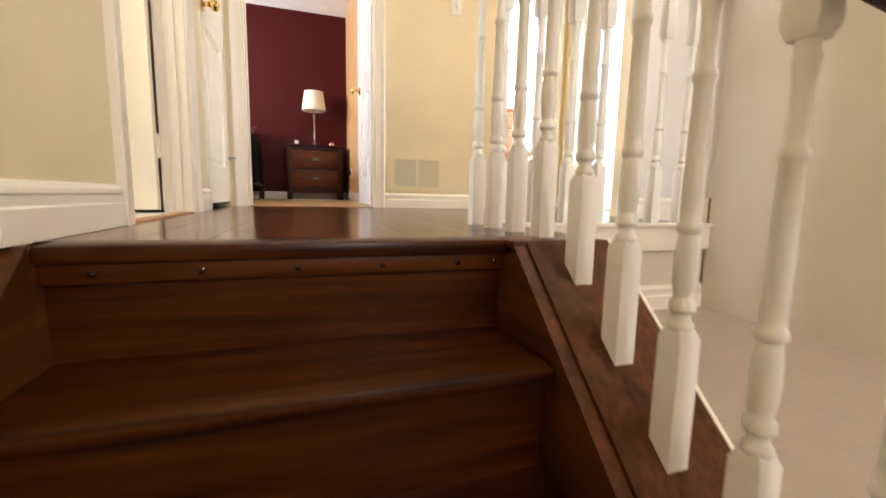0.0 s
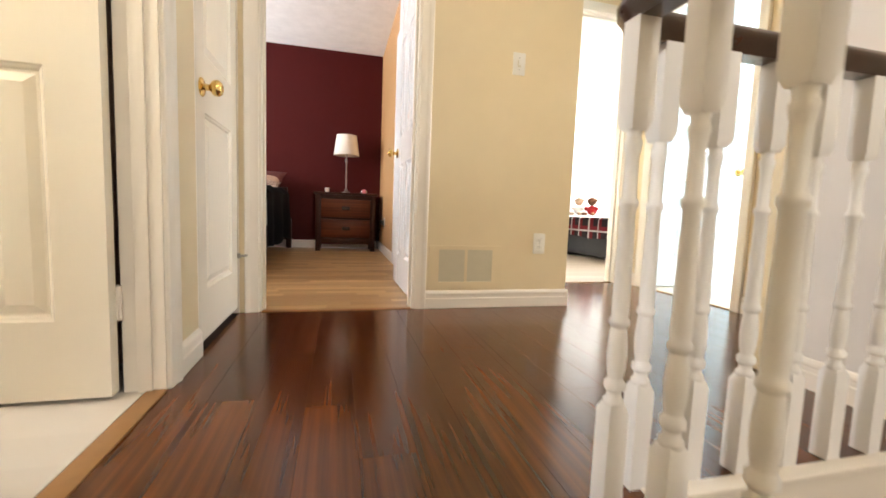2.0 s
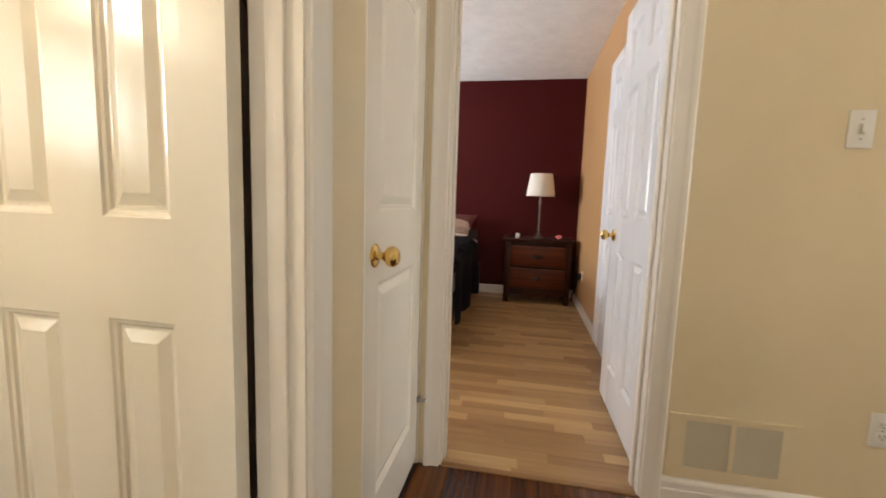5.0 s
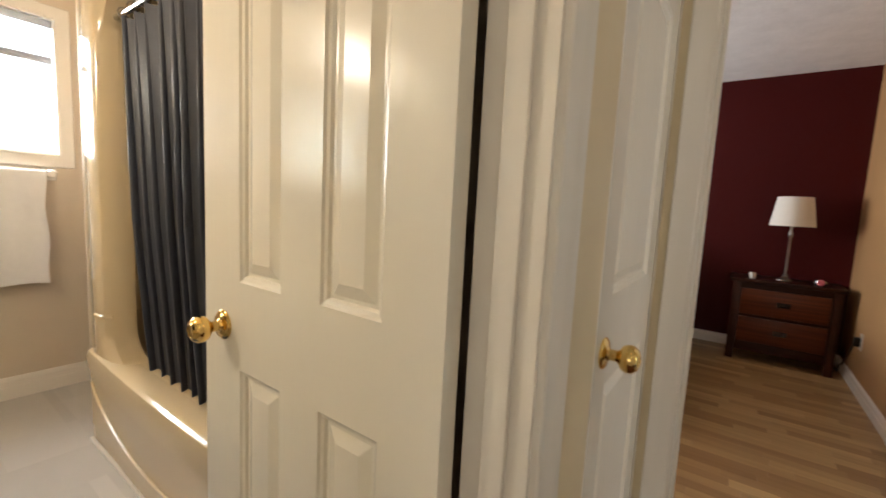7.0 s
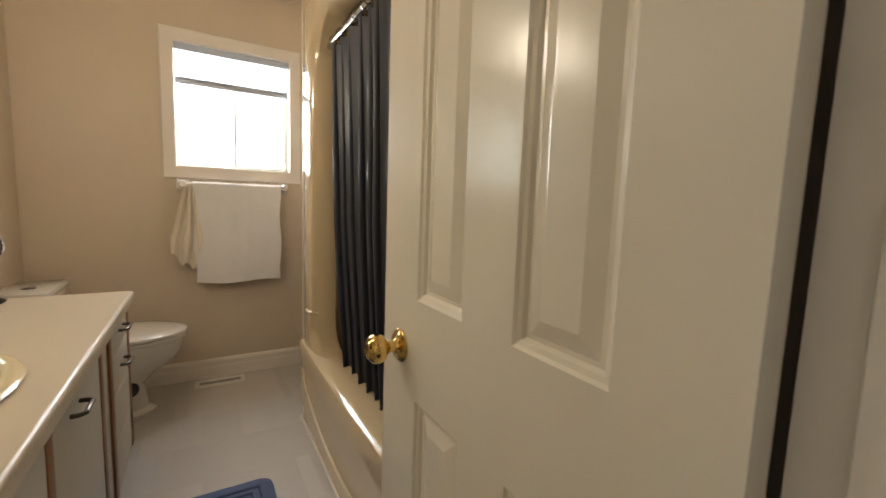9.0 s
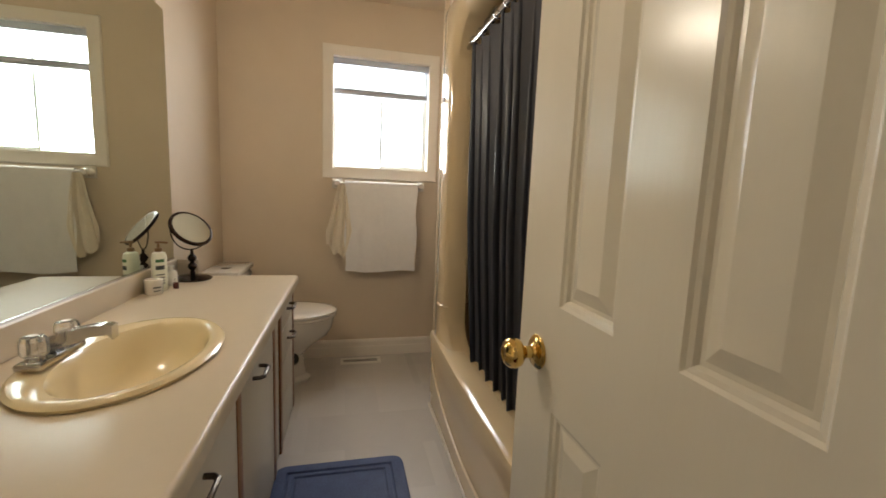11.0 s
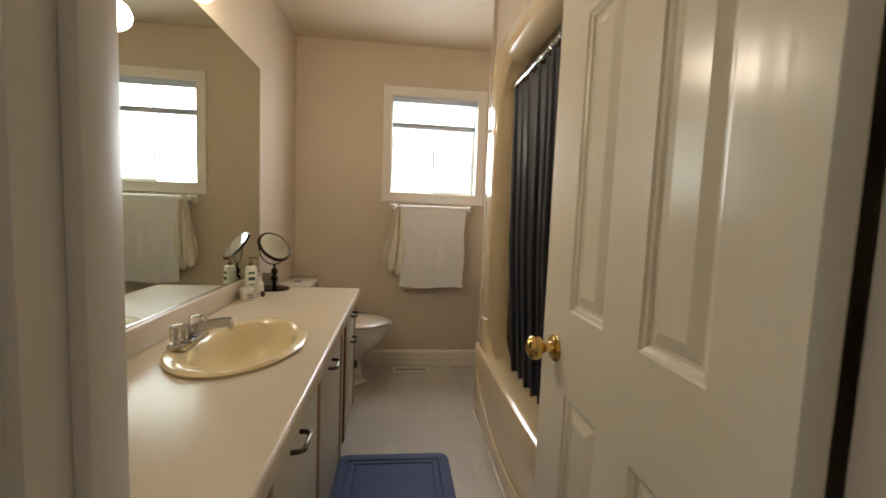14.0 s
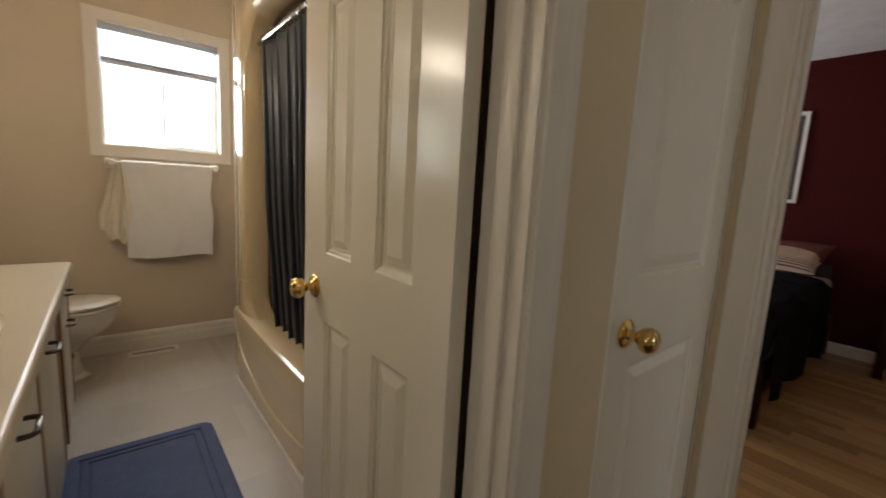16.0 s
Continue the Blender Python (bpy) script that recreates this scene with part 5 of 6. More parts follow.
def draped(y0, y1, z_low_front, z_low_back, seed, mat, label, name, fold=0.004, taper=0.0):
    """A towel folded over the bar, with a soft hem band."""
    th = thing(name, label, "towel")
    bm = bmesh.new()
    rnd = random.Random(seed)
    p = [rnd.uniform(0, 6) for _ in range(4)]
    path = []
    xb, zb, r = -2.885, 1.24, 0.0155
    for k in range(20): path.append((xb + r + 0.004, zb - (zb - z_low_front) * (1 - k / 20), 0))
    for k in range(9):
        a = radians(180 * k / 8)
        path.append((xb + (r + 0.004) * math.cos(a), zb + (r + 0.004) * math.sin(a), 1))
    for k in range(1, 12): path.append((xb - r - 0.004, zb - (zb - z_low_back) * k / 11, 2))
    M = 44
    rows = []
    for i, (x, z, s) in enumerate(path):
        drop = max(0, zb - z)
        row = []
        for k in range(M + 1):
            v = k / M
            y = y0 + (y1 - y0) * v + (0.006 * math.sin(z * 18 + p[0]) * (1 - 2 * v)) + taper * drop * (0.5 - v)
            dx = fold * min(1, drop * 5) * (math.sin(v * 9 + p[1] + drop * 3) + 0.6 * math.sin(v * 23 + p[2]) + 0.5 * math.sin(z * 25 + v * 5 + p[3]))
            if s == 0 and 0.075 < z - z_low_front < 0.095: dx -= 0.0025
            if s == 0: dx = abs(dx) + dx * 0.3 + 0.010 * drop
            zz = z + (0.012 * math.sin(v * 7 + p[2]) * drop if s == 0 else 0)
            row.append(bm.verts.new((x + (dx if s == 0 else -abs(dx) * 0.2 if s == 2 else 0), y, zz)))
        rows.append(row)
    for a, b in zip(rows, rows[1:]):
        for k in range(M):
            bm.faces.new((a[k], a[k + 1], b[k + 1], b[k]))
    part("cloth", bm, mat, th, smooth=True)
    return th


draped(1.375, 1.862, 0.640, 0.80, 3, M_TOWEL, "white terry bath towel folded over the towel bar", "bath_towel")
hc = thing("hand_cloth", "cream cloth hanging in crumpled folds from the towel bar end", "towel")
bm = bmesh.new()
rows = []
for j in range(25):
    t = j / 24
    z = 1.235 - 0.50 * t
    w = 0.024 + 0.062 * min(1, t * 1.5)
    row = []
    for k in range(37):
        v = k / 36
        y = 1.350 - 0.02 * t + (v - 0.5) * 2 * w * (1 - 0.3 * max(0, t - 0.75) * 4 * abs(v - 0.3))
        x = -2.884 + 0.016 + (0.010 + 0.012 * t) * math.sin(v * 15 + 1.5 * t) + 0.008 * math.sin(v * 31 + 4 * t)
        zz = z + (0.14 * abs(v - 0.62) * max(0, t - 0.5) * 2) + 0.02 * math.sin(v * 15) * t
        row.append(bm.verts.new((x, y, zz)))
    rows.append(row)
for a, b in zip(rows, rows[1:]):
    for k in range(36):
        bm.faces.new((a[k], a[k + 1], b[k + 1], b[k]))
part("cloth", bm, M_CLOTH, hc, smooth=True)

# floor register and bath mat
rg = thing("floor_register", "cream metal floor register with dark slots", "vent", at=(-2.84, 1.49, 0))
part("register_frame", B(-0.055, 0.055, -0.14, 0.14, 0.0, 0.004), M_PLASTIC, rg, bevel=0.0015)
part("register_well", B(-0.022, 0.022, -0.118, 0.118, 0.004, 0.0045), M_SLOT, rg)
for k in range(17):
    part("louvre", B(-0.022, 0.022, -0.1165 + k * 0.0142, -0.1105 + k * 0.0142, 0.0045, 0.006), M_PLASTIC, rg)
mt = thing("bath_mat", "blue-grey plush bath mat with stitched border lines", "rug")
bm = bmesh.new()
MX0, MX1, MY0, MY1, MR = -1.715, -0.86, 1.098, 1.635, 0.05
def rrect(i, z):
    out = []
    for cx, cy, a0 in ((MX1 - MR, MY1 - MR, 0), (MX0 + MR, MY1 - MR, 90), (MX0 + MR, MY0 + MR, 180), (MX1 - MR, MY0 + MR, 270)):
        for k in range(7):
            a = radians(a0 + 15 * k)
            rr = max(0.004, MR - i)
            out.append(bm.verts.new((cx + rr * math.cos(a) - (math.copysign(max(0, i - MR + 0.004), cx - (MX0 + MX1) / 2)), cy + rr * math.sin(a) - (math.copysign(max(0, i - MR + 0.004), cy - (MY0 + MY1) / 2)), z)))
    return out
rings = [rrect(i, z) for i, z in ((0.002, 0), (0, 0.006), (0.004, 0.015), (0.012, 0.019), (0.052, 0.020), (0.056, 0.011), (0.062, 0.011), (0.066, 0.019), (0.082, 0.019), (0.086, 0.011), (0.092, 0.011), (0.096, 0.019), (0.110, 0.020))]
for a, b in zip(rings, rings[1:]):
    for k in range(len(a)):
        bm.faces.new((a[k], a[(k + 1) % len(a)], b[(k + 1) % len(a)], b[k]))
bm.faces.new(rings[0][::-1])
bm.faces.new(rings[-1])
part("mat_body", bm, M_MAT, mt, smooth=True)

# tall drawer chest in the nook, seen in the mirror
ch = thing("bathroom_chest", "dark brown slatted wooden chest with four drawers and steel pulls", "chest", at=(-2.492, 2.18, 0))
part("case", B(-0.29, 0.29, 0.012, 0.35, 0.03, 1.11), M_CHERRY, ch)
part("chest_top", B(-0.31, 0.31, -0.01, 0.355, 1.11, 1.135), M_DRESSER, ch, bevel=0.004)
for x in (-0.30, 0.262):
    part("leg", B(x, x + 0.038, 0.0, 0.04, 0, 1.11), M_CHERRY, ch, bevel=0.003)
for k in range(4):
    z0 = 0.055 + k * 0.265
    d = part("drawer_front", B(-0.255, 0.255, 0.0, 0.014, z0, z0 + 0.24), M_DRAWER, ch, bevel=0.003)
    for j in range(14):
        part("drawer_slat", B(-0.235 + j * 0.0345, -0.209 + j * 0.0345, -0.004, 0.0, z0 + 0.02, z0 + 0.20), M_CHERRY, d)
    part("drawer_pull", tube([(-0.16, -0.004, z0 + 0.215), (-0.15, -0.022, z0 + 0.215), (0.15, -0.022, z0 + 0.215), (0.16, -0.004, z0 + 0.215)], 0.006, 8), M_STEEL, d, "long steel bar pull", True)
for ob in [o for o in scene.objects if o not in before_bath and not o.parent]:
    ob.location.x -= 0.017
    ob.location.y += 0.053

# ---------- bedroom ----------
ns = thing("nightstand", "dark cherry two-drawer nightstand with square pulls", "nightstand", at=(0.535, 5.62, 0))
WN, DN, HN = 0.345, 0.40, 0.668
part("top", B(-WN - 0.025, WN + 0.025, -0.02, DN, HN, HN + 0.026), M_CHERRY, ns, bevel=0.004)
part("body", B(-WN + 0.03, WN - 0.03, 0.012, DN - 0.02, 0.10, HN), M_CHERRY, ns)
for x in (-WN, WN - 0.055):
    for y in (0.0, DN - 0.075):
        part("leg", B(x, x + 0.055, y, y + 0.055, 0, HN), M_CHERRY, ns, bevel=0.003)
part("apron", B(-WN + 0.055, WN - 0.055, 0.008, 0.03, 0.085, 0.15), M_CHERRY, ns, bevel=0.003)
for z0, z1 in ((0.165, 0.375), (0.40, 0.615)):
    d = part("drawer_front", B(-WN + 0.062, WN - 0.062, -0.004, 0.015, z0, z1), M_DRAWER, ns, "red-brown drawer front", bevel=0.004)
    pl = part("pull_plate", B(-0.045, 0.045, -0.007, -0.0035, (z0 + z1) / 2 - 0.02, (z0 + z1) / 2 + 0.022), M_BRONZE, d, "dark bronze pull")
    part("pull_bail", tube([(-0.035, -0.008, (z0 + z1) / 2 + 0.006), (-0.033, -0.018, (z0 + z1) / 2 - 0.014), (0.033, -0.018, (z0 + z1) / 2 - 0.014), (0.035, -0.008, (z0 + z1) / 2 + 0.006)], 0.004, 8), M_BRONZE, d, "dark bronze pull")
TN = HN + 0.0262
lp = thing("table_lamp", "unlit table lamp with a white drum shade and slim metal stem", "lamp", at=(0.535, 5.83, TN))
part("lamp_base", lathe([(0.055, 0), (0.055, 0.008), (0.035, 0.016), (0.018, 0.030), (0.022, 0.040), (0.010, 0.052)], 24), M_STEEL, lp, smooth=True)
part("lamp_stem", lathe([(0.009, 0.05), (0.009, 0.36), (0.017, 0.375), (0.017, 0.40), (0.010, 0.412), (0.012, 0.47)], 18), M_STEEL, lp, smooth=True)
bm = bmesh.new()
rings = []
for r, z in ((0.150, 0.455), (0.153, 0.455), (0.118, 0.695), (0.115, 0.695)):
    rings.append([bm.verts.new((r * math.cos(2 * math.pi * k / 40), r * math.sin(2 * math.pi * k / 40), z)) for k in range(40)])
for a, b in zip(rings, rings[1:] + rings[:1]):
    for k in range(40):
        bm.faces.new((a[k], a[(k + 1) % 40], b[(k + 1) % 40], b[k]))
part("shade", bm, M_SHADE, lp, smooth=True)
cp = thing("small_candle_jar", "small pale glass candle jar on the nightstand", "candle", at=(0.315, 5.70, TN))
part("jar", lathe([(0.022, 0), (0.024, 0.003), (0.026, 0.050), (0.024, 0.052)], 18), M_CERAMIC, cp, smooth=True)
ck = thing("round_clock", "small silver dome clock with a pink face", "clock", at=(0.745, 5.72, TN))
part("case", lathe([(0.030, 0), (0.038, 0.010), (0.040, 0.026), (0.034, 0.042), (0.018, 0.050)], 24), M_CHROME, ck, smooth=True)
bm = lathe([(0.026, 0), (0.024, 0.004)], 20)
bmesh.ops.transform(bm, matrix=pose(0.0, -0.036, 0.026, 80, 0, 0), verts=bm.verts[:])
part("face", bm, M_PINK, ck, "pink clock face")
cd = thing("power_cord", "black plug and cord hanging from the bedroom outlet", "cord")
part("plug", B(0.925, 0.962, 5.40, 5.44, 0.325, 0.39), M_BLACK, cd, bevel=0.006)
part("cord", tube([(0.93, 5.42, 0.335), (0.91, 5.44, 0.24), (0.90, 5.50, 0.16), (0.905, 5.62, 0.12), (0.93, 5.80, 0.02), (0.93, 5.98, 0.008)], 0.005, 8), M_BLACK, cd, smooth=True)

bed = thing("bed", "wooden bed under a dark duvet with striped beige and maroon pillows", "bed")
part("mattress", B(-1.62, -0.14, 4.05, 5.95, 0.32, 0.64), M_MATTRESS, bed, bevel=0.04)
part("side_rail", B(-0.16, -0.125, 4.0, 5.98, 0.16, 0.34), M_CHERRY, bed, "cherry wood side rail", bevel=0.004)
part("side_rail", B(-1.66, -1.625, 4.0, 5.98, 0.16, 0.34), M_CHERRY, bed, "cherry wood side rail", bevel=0.004)
for x in (-0.17, -1.67):
    for y in (3.98, 5.94):
        part("leg", B(x, x + 0.06, y, y + 0.06, 0, 0.36), M_CHERRY, bed, bevel=0.004)
part("headboard", B(-1.68, -0.16, 5.985, 6.03, 0.2, 0.74), M_CHERRY, bed, bevel=0.01)
bm = bmesh.new()
rows = []
NXX, NYY = 60, 50
for i in range(NXX + 1):
    s = i / NXX * 2.36 - 1.18
    row = []
    for j in range(NYY + 1):
        y = 3.92 + (5.40 - 3.92) * j / NYY
        ax = abs(s)
        flat = 0.76
        if ax < flat: x, z = s, 0.68
        else:
            dr = ax - flat
            x, z = math.copysign(flat + 0.02 + min(0.03, dr) + 0.03 * math.sin(y * 11 + s) * min(1, dr * 4), s), 0.665 - dr * 1.15
        z += 0.018 * math.sin(s * 7 + y * 3) * math.sin(y * 5) + 0.010 * math.sin(y * 17 + s * 9)
        dy = 0
        if j < 4 and ax < flat: z -= (4 - j) * 0.10
        row.append(bm.verts.new((-0.88 + x, y + dy, max(0.03, z))))
    rows.append(row)
for a, b in zip(rows, rows[1:]):
    for k in range(NYY):
        bm.faces.new((a[k], a[k + 1], b[k + 1], b[k]))
bmesh.ops.solidify(bm, geom=bm.faces[:], thickness=0.012)
dv = thing("duvet", "dark rumpled duvet draped over the bed side to the floor", "bedding")
part("cover", bm, M_DUVET, dv, smooth=True)


def pillow(name, label, at, rx, rz, w, d, h, mat):
    p = thing(name, label, "pillow", at=at)
    bm = bmesh.new()
    n = 18
    for s in (1, -1):
        g = [[bm.verts.new(((u / n - 0.5) * w * (1 - 0.06 * math.sin(math.pi * v / n)), (v / n - 0.5) * d * (1 - 0.06 * math.sin(math.pi * u / n)), s * h / 2 * (max(0, math.sin(math.pi * u / n)) * max(0, math.sin(math.pi * v / n))) ** 0.45)) for v in range(n + 1)] for u in range(n + 1)]
        for a, b in zip(g, g[1:]):
            for k in range(n):
                bm.faces.new((a[k], a[k + 1], b[k + 1], b[k]))
    bmesh.ops.remove_doubles(bm, verts=bm.verts[:], dist=1e-4)
    bmesh.ops.transform(bm, matrix=pose(0, 0, 0, rx, 0, rz), verts=bm.verts[:])
    part("cover", bm, mat, p, smooth=True)
    return p


M_STRIPE = bpy.data.materials.new("striped_pillow")
M_STRIPE.use_nodes = True
q = M_STRIPE.node_tree
wv, rp, tcx = q.nodes.new("ShaderNodeTexWave"), q.nodes.new("ShaderNodeValToRGB"), q.nodes.new("ShaderNodeTexCoord")
wv.bands_direction, wv.inputs["Scale"].default_value, wv.inputs["Distortion"].default_value = "Y", 6.0, 0.6
rp.color_ramp.elements[0].color, rp.color_ramp.elements[1].color = (0.48, 0.37, 0.29, 1), (0.10, 0.04, 0.03, 1)
rp.color_ramp.elements[0].position, rp.color_ramp.elements[1].position = 0.55, 0.68
q.links.new(tcx.outputs["Object"], wv.inputs["Vector"])
q.links.new(wv.outputs["Fac"], rp.inputs["Fac"])
q.links.new(rp.outputs[0], q.nodes["Principled BSDF"].inputs["Base Color"])
q.nodes["Principled BSDF"].inputs["Roughness"].default_value = 0.85
pillow("pillow", "beige and brown striped pillow on the bed", (-0.47, 5.55, 0.745), 10, 3, 0.56, 0.38, 0.10, M_STRIPE)
pillow("pillow", "plain beige pillow leaning on the headboard", (-0.48, 5.74, 0.785), 24, -3, 0.54, 0.36, 0.12, M_PILLOW)
pillow("pillow", "maroon patterned pillow leaning on the headboard", (-0.40, 5.85, 0.81), 40, -14, 0.44, 0.32, 0.12, M_REDPIL)
pillow("pillow", "plain beige pillow leaning on the headboard", (-1.25, 5.74, 0.78), 40, 3, 0.62, 0.42, 0.16, M_PILLOW)
pf = thing("picture_frame", "thin white picture frame on the maroon wall", "picture", at=(-0.795, 6.05, 1.63))
fr = bmesh.new()
for a in ((-0.31, -0.28, -0.39, 0.39), (0.28, 0.31, -0.39, 0.39), (-0.28, 0.28, -0.39, -0.36), (-0.28, 0.28, 0.36, 0.39)):
    box(fr, a[0], a[1], -0.028, -0.001, a[2], a[3])
part("frame", fr, M_OFFWHITE, pf)
part("picture", B(-0.28, 0.28, -0.010, -0.001, -0.36, 0.36), M_SLOT, pf)

# ---------- guest room ----------
dres = thing("dresser", "tall red-brown wooden dresser with five drawers", "dresser", at=(2.87, 5.56, 0))
part("case", B(-0.45, 0.45, 0.02, 0.48, 0.05, 1.33), M_DRESSER, dres, bevel=0.004)
part("dresser_top", B(-0.48, 0.48, -0.01, 0.50, 1.33, 1.36), M_DRESSER, dres, bevel=0.006)
part("plinth", B(-0.46, 0.46, 0.01, 0.48, 0.0, 0.08), M_DRESSER, dres, bevel=0.004)
for k in range(5):
    z0 = 0.11 + k * 0.242
    d = part("drawer_front", B(-0.42, 0.42, 0.004, 0.02, z0, z0 + 0.225), M_DRESSER, dres, bevel=0.005)
    for x in (-0.27, 0.27):
        bm = lathe([(0.008, 0), (0.008, 0.012), (0.016, 0.018), (0.014, 0.026)], 12)
        bmesh.ops.transform(bm, matrix=pose(x, 0.004, z0 + 0.11, 90, 0, 0), verts=bm.verts[:])
        part("drawer_knob", bm, M_BRONZE, d, "dark round knob", True)
M_PLAID = bpy.data.materials.new("plaid_blanket")
M_PLAID.use_nodes = True
q = M_PLAID.node_tree
tcx, sepx = q.nodes.new("ShaderNodeTexCoord"), q.nodes.new("ShaderNodeSeparateXYZ")
q.links.new(tcx.outputs["Object"], sepx.inputs[0])
def wrap(src, a, period, lo):
    m1, m2, m3 = (q.nodes.new("ShaderNodeMath") for _ in range(3))
    m1.operation, m1.inputs[1].default_value = "MULTIPLY", 1 / period
    m2.operation = "FRACT"
    m3.operation, m3.inputs[1].default_value = "LESS_THAN", lo
    q.links.new(sepx.outputs[src], m1.inputs[0])
    q.links.new(m1.outputs[0], m2.inputs[0])
    q.links.new(m2.outputs[0], m3.inputs[0])
    return m3
mixes = []
base = None
for src, per, lo, col in (("X", 0.17, 0.45, (0.20, 0.012, 0.02, 1)), ("Z", 0.17, 0.4, (0.25, 0.02, 0.03, 1)), ("X", 0.17, 0.13, (0.75, 0.72, 0.70, 1)), ("Z", 0.17, 0.12, (0.75, 0.72, 0.70, 1))):
    fct, mx = wrap(src, 0, per, lo), q.nodes.new("ShaderNodeMix")
    mx.data_type = "RGBA"
    mx.inputs["A"].default_value = (0.03, 0.02, 0.025, 1)
    if base: q.links.new(base.outputs["Result"], mx.inputs["A"])
    mx.inputs["B"].default_value = col
    q.links.new(fct.outputs[0], mx.inputs["Factor"])
    base = mx
q.links.new(base.outputs["Result"], q.nodes["Principled BSDF"].inputs["Base Color"])
q.nodes["Principled BSDF"].inputs["Roughness"].default_value = 0.9
gb = thing("guest_bed", "low bed with a dark grey fabric base and white mattress", "bed", at=(3.37, 5.73, 0), rz=-84)
part("bed_base", B(-0.64, 1.2, 0.02, 0.98, 0.03, 0.30), M_GREY, gb, "dark grey fabric base", bevel=0.05)
part("mattress", B(-0.63, 1.2, 0.0, 1.0, 0.30, 0.50), M_MATTRESS, gb, bevel=0.03)
bl = thing("plaid_blanket", "dark red, black and white plaid blanket over the guest bed", "blanket", at=(3.37, 5.73, 0), rz=-84)
bm = bmesh.new()
rows = []
for i in range(41):
    s = i / 40
    row = []
    for k in range(31):
        v = k / 30
        y = -0.015 - 0.012 * (1 + math.sin(s * 30)) if v < 0.3 else (v - 0.3) / 0.7 * 0.9
        z = 0.27 + v / 0.3 * 0.245 + 0.012 * math.sin(s * 14) * (1 - v / 0.3) if v < 0.3 else 0.515
        row.append(bm.verts.new((-0.65 + 1.8 * s, y, z + 0.004 * math.sin(s * 40 + v * 9))))
    rows.append(row)
for a, b in zip(rows, rows[1:]):
    for k in range(30):
        bm.faces.new((a[k], a[k + 1], b[k + 1], b[k]))
bmesh.ops.solidify(bm, geom=bm.faces[:], thickness=0.01)
part("cloth", bm, M_PLAID, bl, smooth=True)


def plush(label, at, rz, fur, shirt):
    t = thing("plush_toy", label, "toy", at=at, rz=rz)
    def balls(name, spec, mat, lab):
        bm = bmesh.new()
        for c, r in spec:
            s = bmesh.ops.create_uvsphere(bm, u_segments=16, v_segments=10, radius=r)
            bmesh.ops.translate(bm, vec=c, verts=s["verts"])
        return part(name, bm, mat, t, lab, True)
    balls("torso", [((0, 0, 0.070), 0.062), ((0.068, -0.02, 0.09), 0.026), ((-0.068, -0.02, 0.09), 0.026)], shirt, "soft shirt")
    balls("head", [((0, -0.01, 0.180), 0.052), ((0, -0.05, 0.170), 0.026), ((0.05, 0, 0.195), 0.018), ((-0.05, 0, 0.195), 0.018)], fur, "soft head")
    for sx in (-1, 1):
        balls("leg", [((sx * 0.05, -0.07, 0.024), 0.024), ((sx * 0.06, -0.11, 0.024), 0.022)], fur, "soft leg")


M_FUR = material("brown_fur", (0.20, 0.09, 0.05), 0.95, grain=0.3, scale=60, bump=0.5, bscale=200)
M_SHIRT = material("red_knit", (0.42, 0.02, 0.025), 0.9, grain=0.2, scale=60, bump=0.4, bscale=200)
plush("brown plush toy in a red shirt on the guest bed", (3.55, 5.19, 0.53), -60, M_FUR, M_SHIRT)
plush("small pale plush toy sitting on the guest bed", (3.47, 5.36, 0.53), -60, M_PILLOW, M_TOWEL)


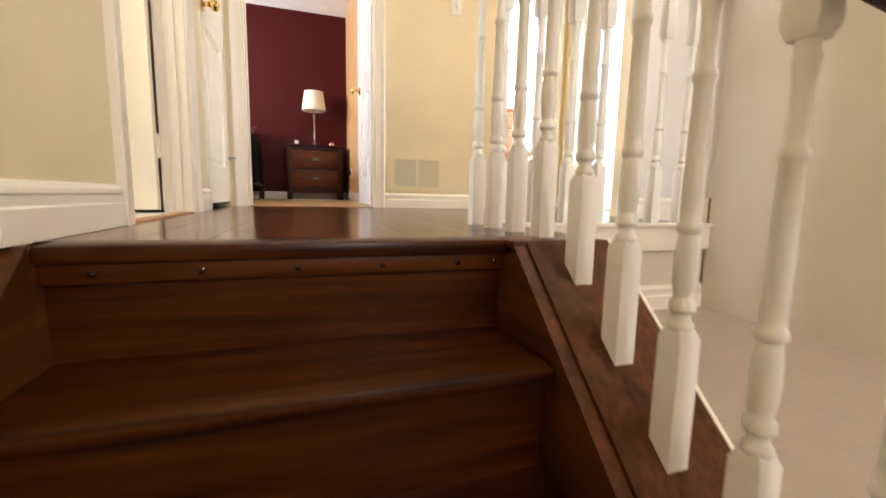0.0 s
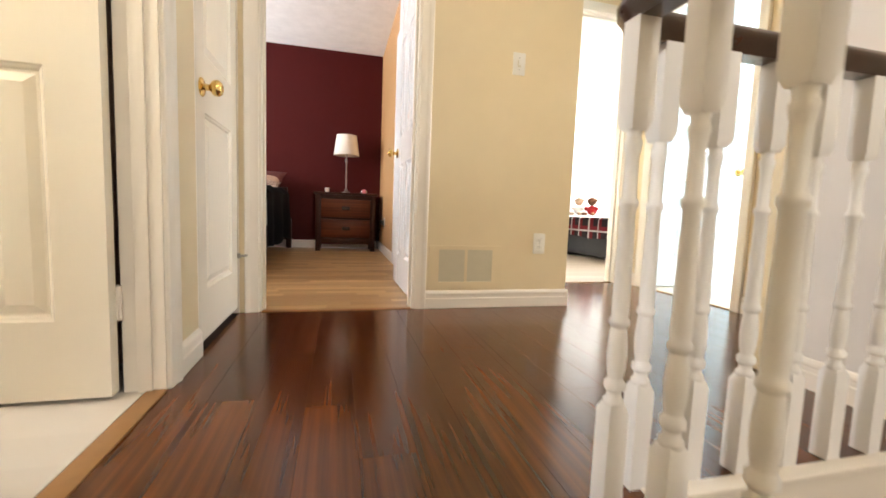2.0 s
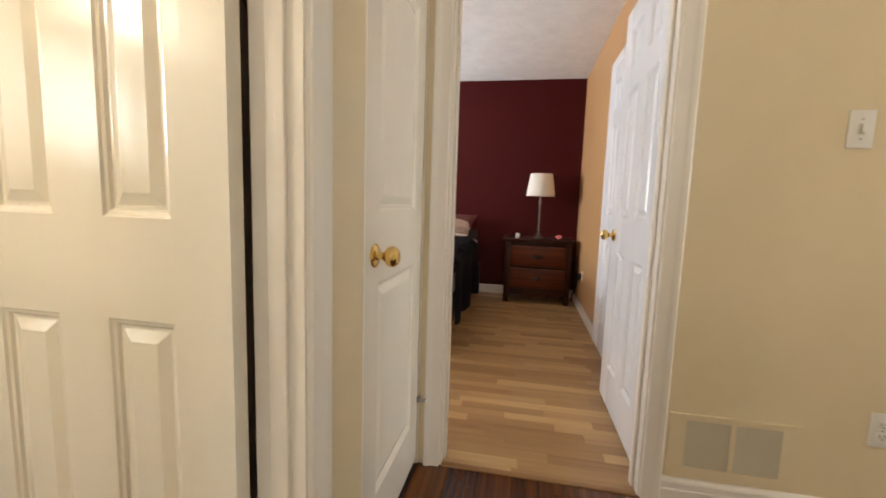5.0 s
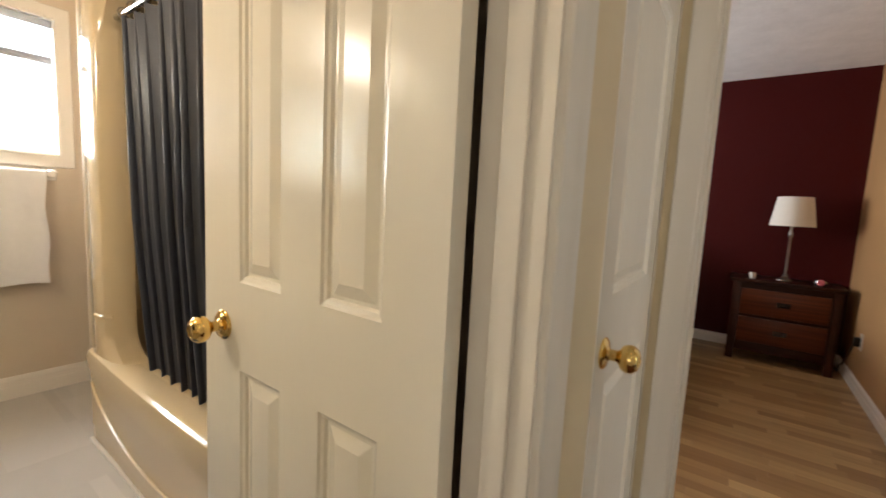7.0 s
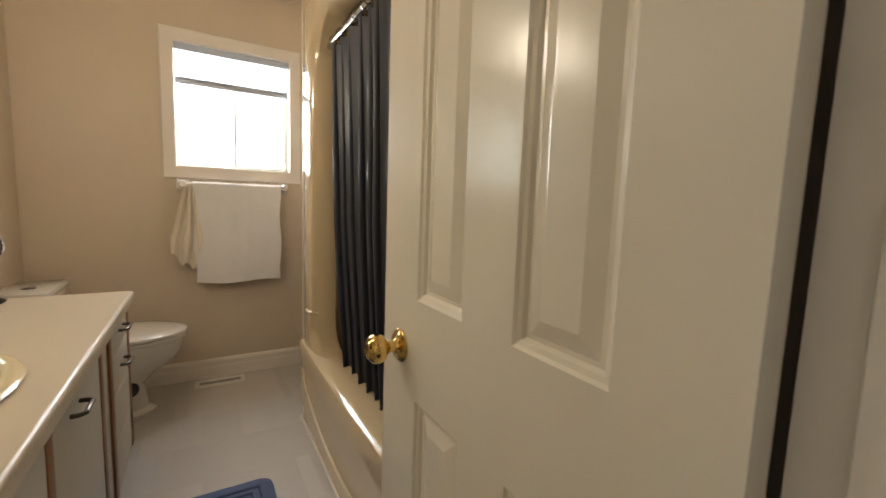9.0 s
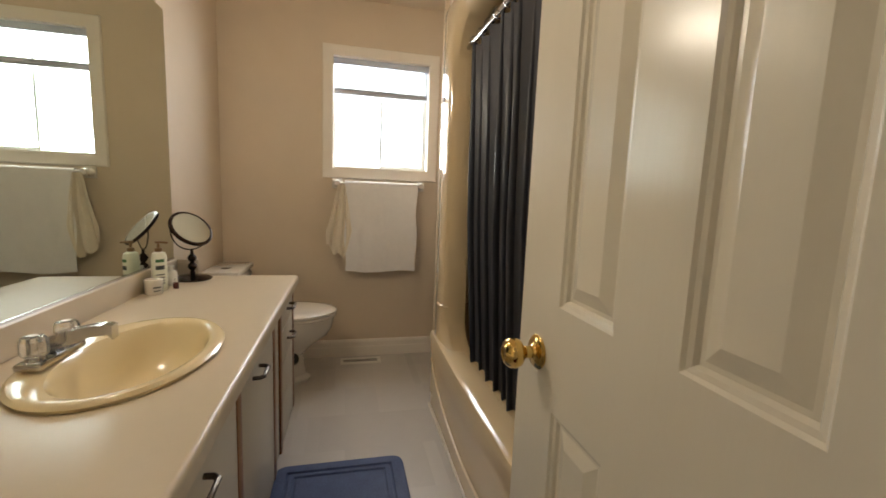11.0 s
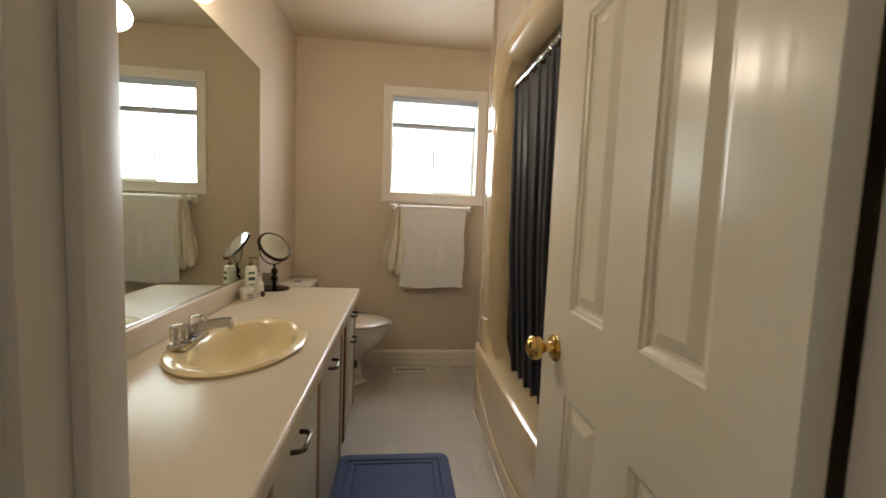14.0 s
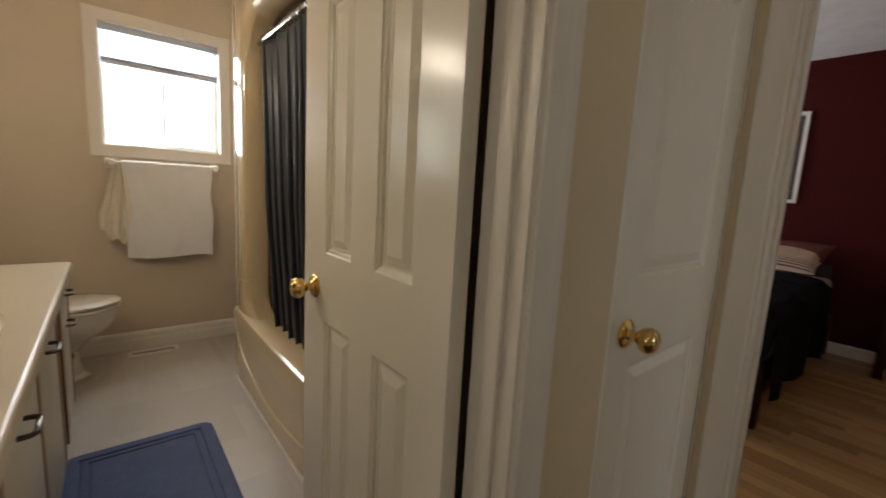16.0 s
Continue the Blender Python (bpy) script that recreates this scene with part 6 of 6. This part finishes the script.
# ---------- floor pieces ----------
def planks(parent, name, mat, region, w, length, along, seed, z=-0.005, gap=0.0003, t=0.004):
    """Boards of equal width in staggered rows that share few meshes; region: rectangles (x0, x1, y0, y1)."""
    rnd = random.Random(seed)
    cache = {}
    def board(l, ww):
        key = (round(l, 3), round(ww, 3))
        if key not in cache:
            bm = bmesh.new()
            b = 0.0005
            lo = [(-ww / 2, -l / 2), (ww / 2, -l / 2), (ww / 2, l / 2), (-ww / 2, l / 2)]
            r0 = [bm.verts.new((x, y, -t)) for x, y in lo]
            r1 = [bm.verts.new((x, y, -b)) for x, y in lo]
            r2 = [bm.verts.new((x - math.copysign(b, x), y - math.copysign(b, y), 0)) for x, y in lo]
            for p, q in ((r0, r1), (r1, r2)):
                for k in range(4):
                    bm.faces.new((p[k], p[(k + 1) % 4], q[(k + 1) % 4], q[k]))
            bm.faces.new(r2)
            cache[key] = mesh_from(name, bm, mat)
        return cache[key]
    for x0, x1, y0, y1 in region:
        if along == "y": a0, a1, c0, c1 = y0, y1, x0, x1
        else: a0, a1, c0, c1 = x0, x1, y0, y1
        row = math.floor(c0 / w)
        while row * w < c1 - 0.002:
            e0, e1 = max(c0, row * w), min(c1, (row + 1) * w)
            rr = random.Random(seed * 997 + row)
            a = -8 + rr.uniform(0, length)
            while a < a1:
                s0, s1 = max(a, a0), min(a + length, a1)
                if s1 - s0 > 0.01 and e1 - e0 > 0.01:
                    ob = new(name, board(s1 - s0 - gap, e1 - e0 - gap))
                    cx, cy = ((e0 + e1) / 2, (s0 + s1) / 2) if along == "y" else ((s0 + s1) / 2, (e0 + e1) / 2)
                    ob.parent = parent
                    ob.matrix_basis = pose(cx, cy, z + t, 0, 0, 0 if along == "y" else -90)
                a += length
            row += 1


planks(floor_hall, "plank", M_PLANK, [(0.0, 1.03, 0.822, 2.696), (1.03, 1.899, 1.215, 1.65), (1.03, 1.899, 1.65, 2.696), (1.899, 2.70, 1.752, 2.696), (1.732, 2.70, 2.696, 3.43)], 0.125, 1.22, "y", 5)
planks(floor_bed, "laminate_strip", M_STRIP, [(-1.9, 0.968, 2.722, 6.04)], 0.064, 0.42, "x", 7)
planks(floor_guest, "plank", M_PALEWOOD, [(1.84, 5.0, 3.452, 5.6)], 0.13, 1.2, "x", 8)
planks(floor_study, "plank", M_PALEWOOD, [(2.727, 4.6, 1.8, 3.39)], 0.13, 1.2, "x", 9)
# patchwork vinyl: rows one tile long, cut into bands of uneven width
rnd = random.Random(11)
patch_meshes = {}
for x0, x1, y0, y1 in ((-2.966, -0.05, 0.6435, 1.908), (-2.966, -2.198, 1.908, 2.69)):
    col = math.floor((x0 + 0.01) / 0.305)
    while col * 0.305 < x1 - 0.01:
        e0, e1 = max(x0, col * 0.305), min(x1, (col + 1) * 0.305)
        y = y0
        while y < y1 - 0.002:
            n = min(y1, y + rnd.choice((0.061, 0.122, 0.183, 0.244)))
            key = (round(e1 - e0, 4), round(n - y, 4))
            if key not in patch_meshes:
                w, d = key[0] / 2 - 0.0001, key[1] / 2 - 0.0001
                patch_meshes[key] = mesh_from("vinyl_tile", B(-w, w, -d, d, -0.0045, 0), M_TILEA)
            ob = new("vinyl_tile", patch_meshes[key])
            ob.parent = floor_bath
            ob.matrix_basis = pose((e0 + e1) / 2, (y + n) / 2, 0, 0, 0, 0)
            y = n
        col += 1
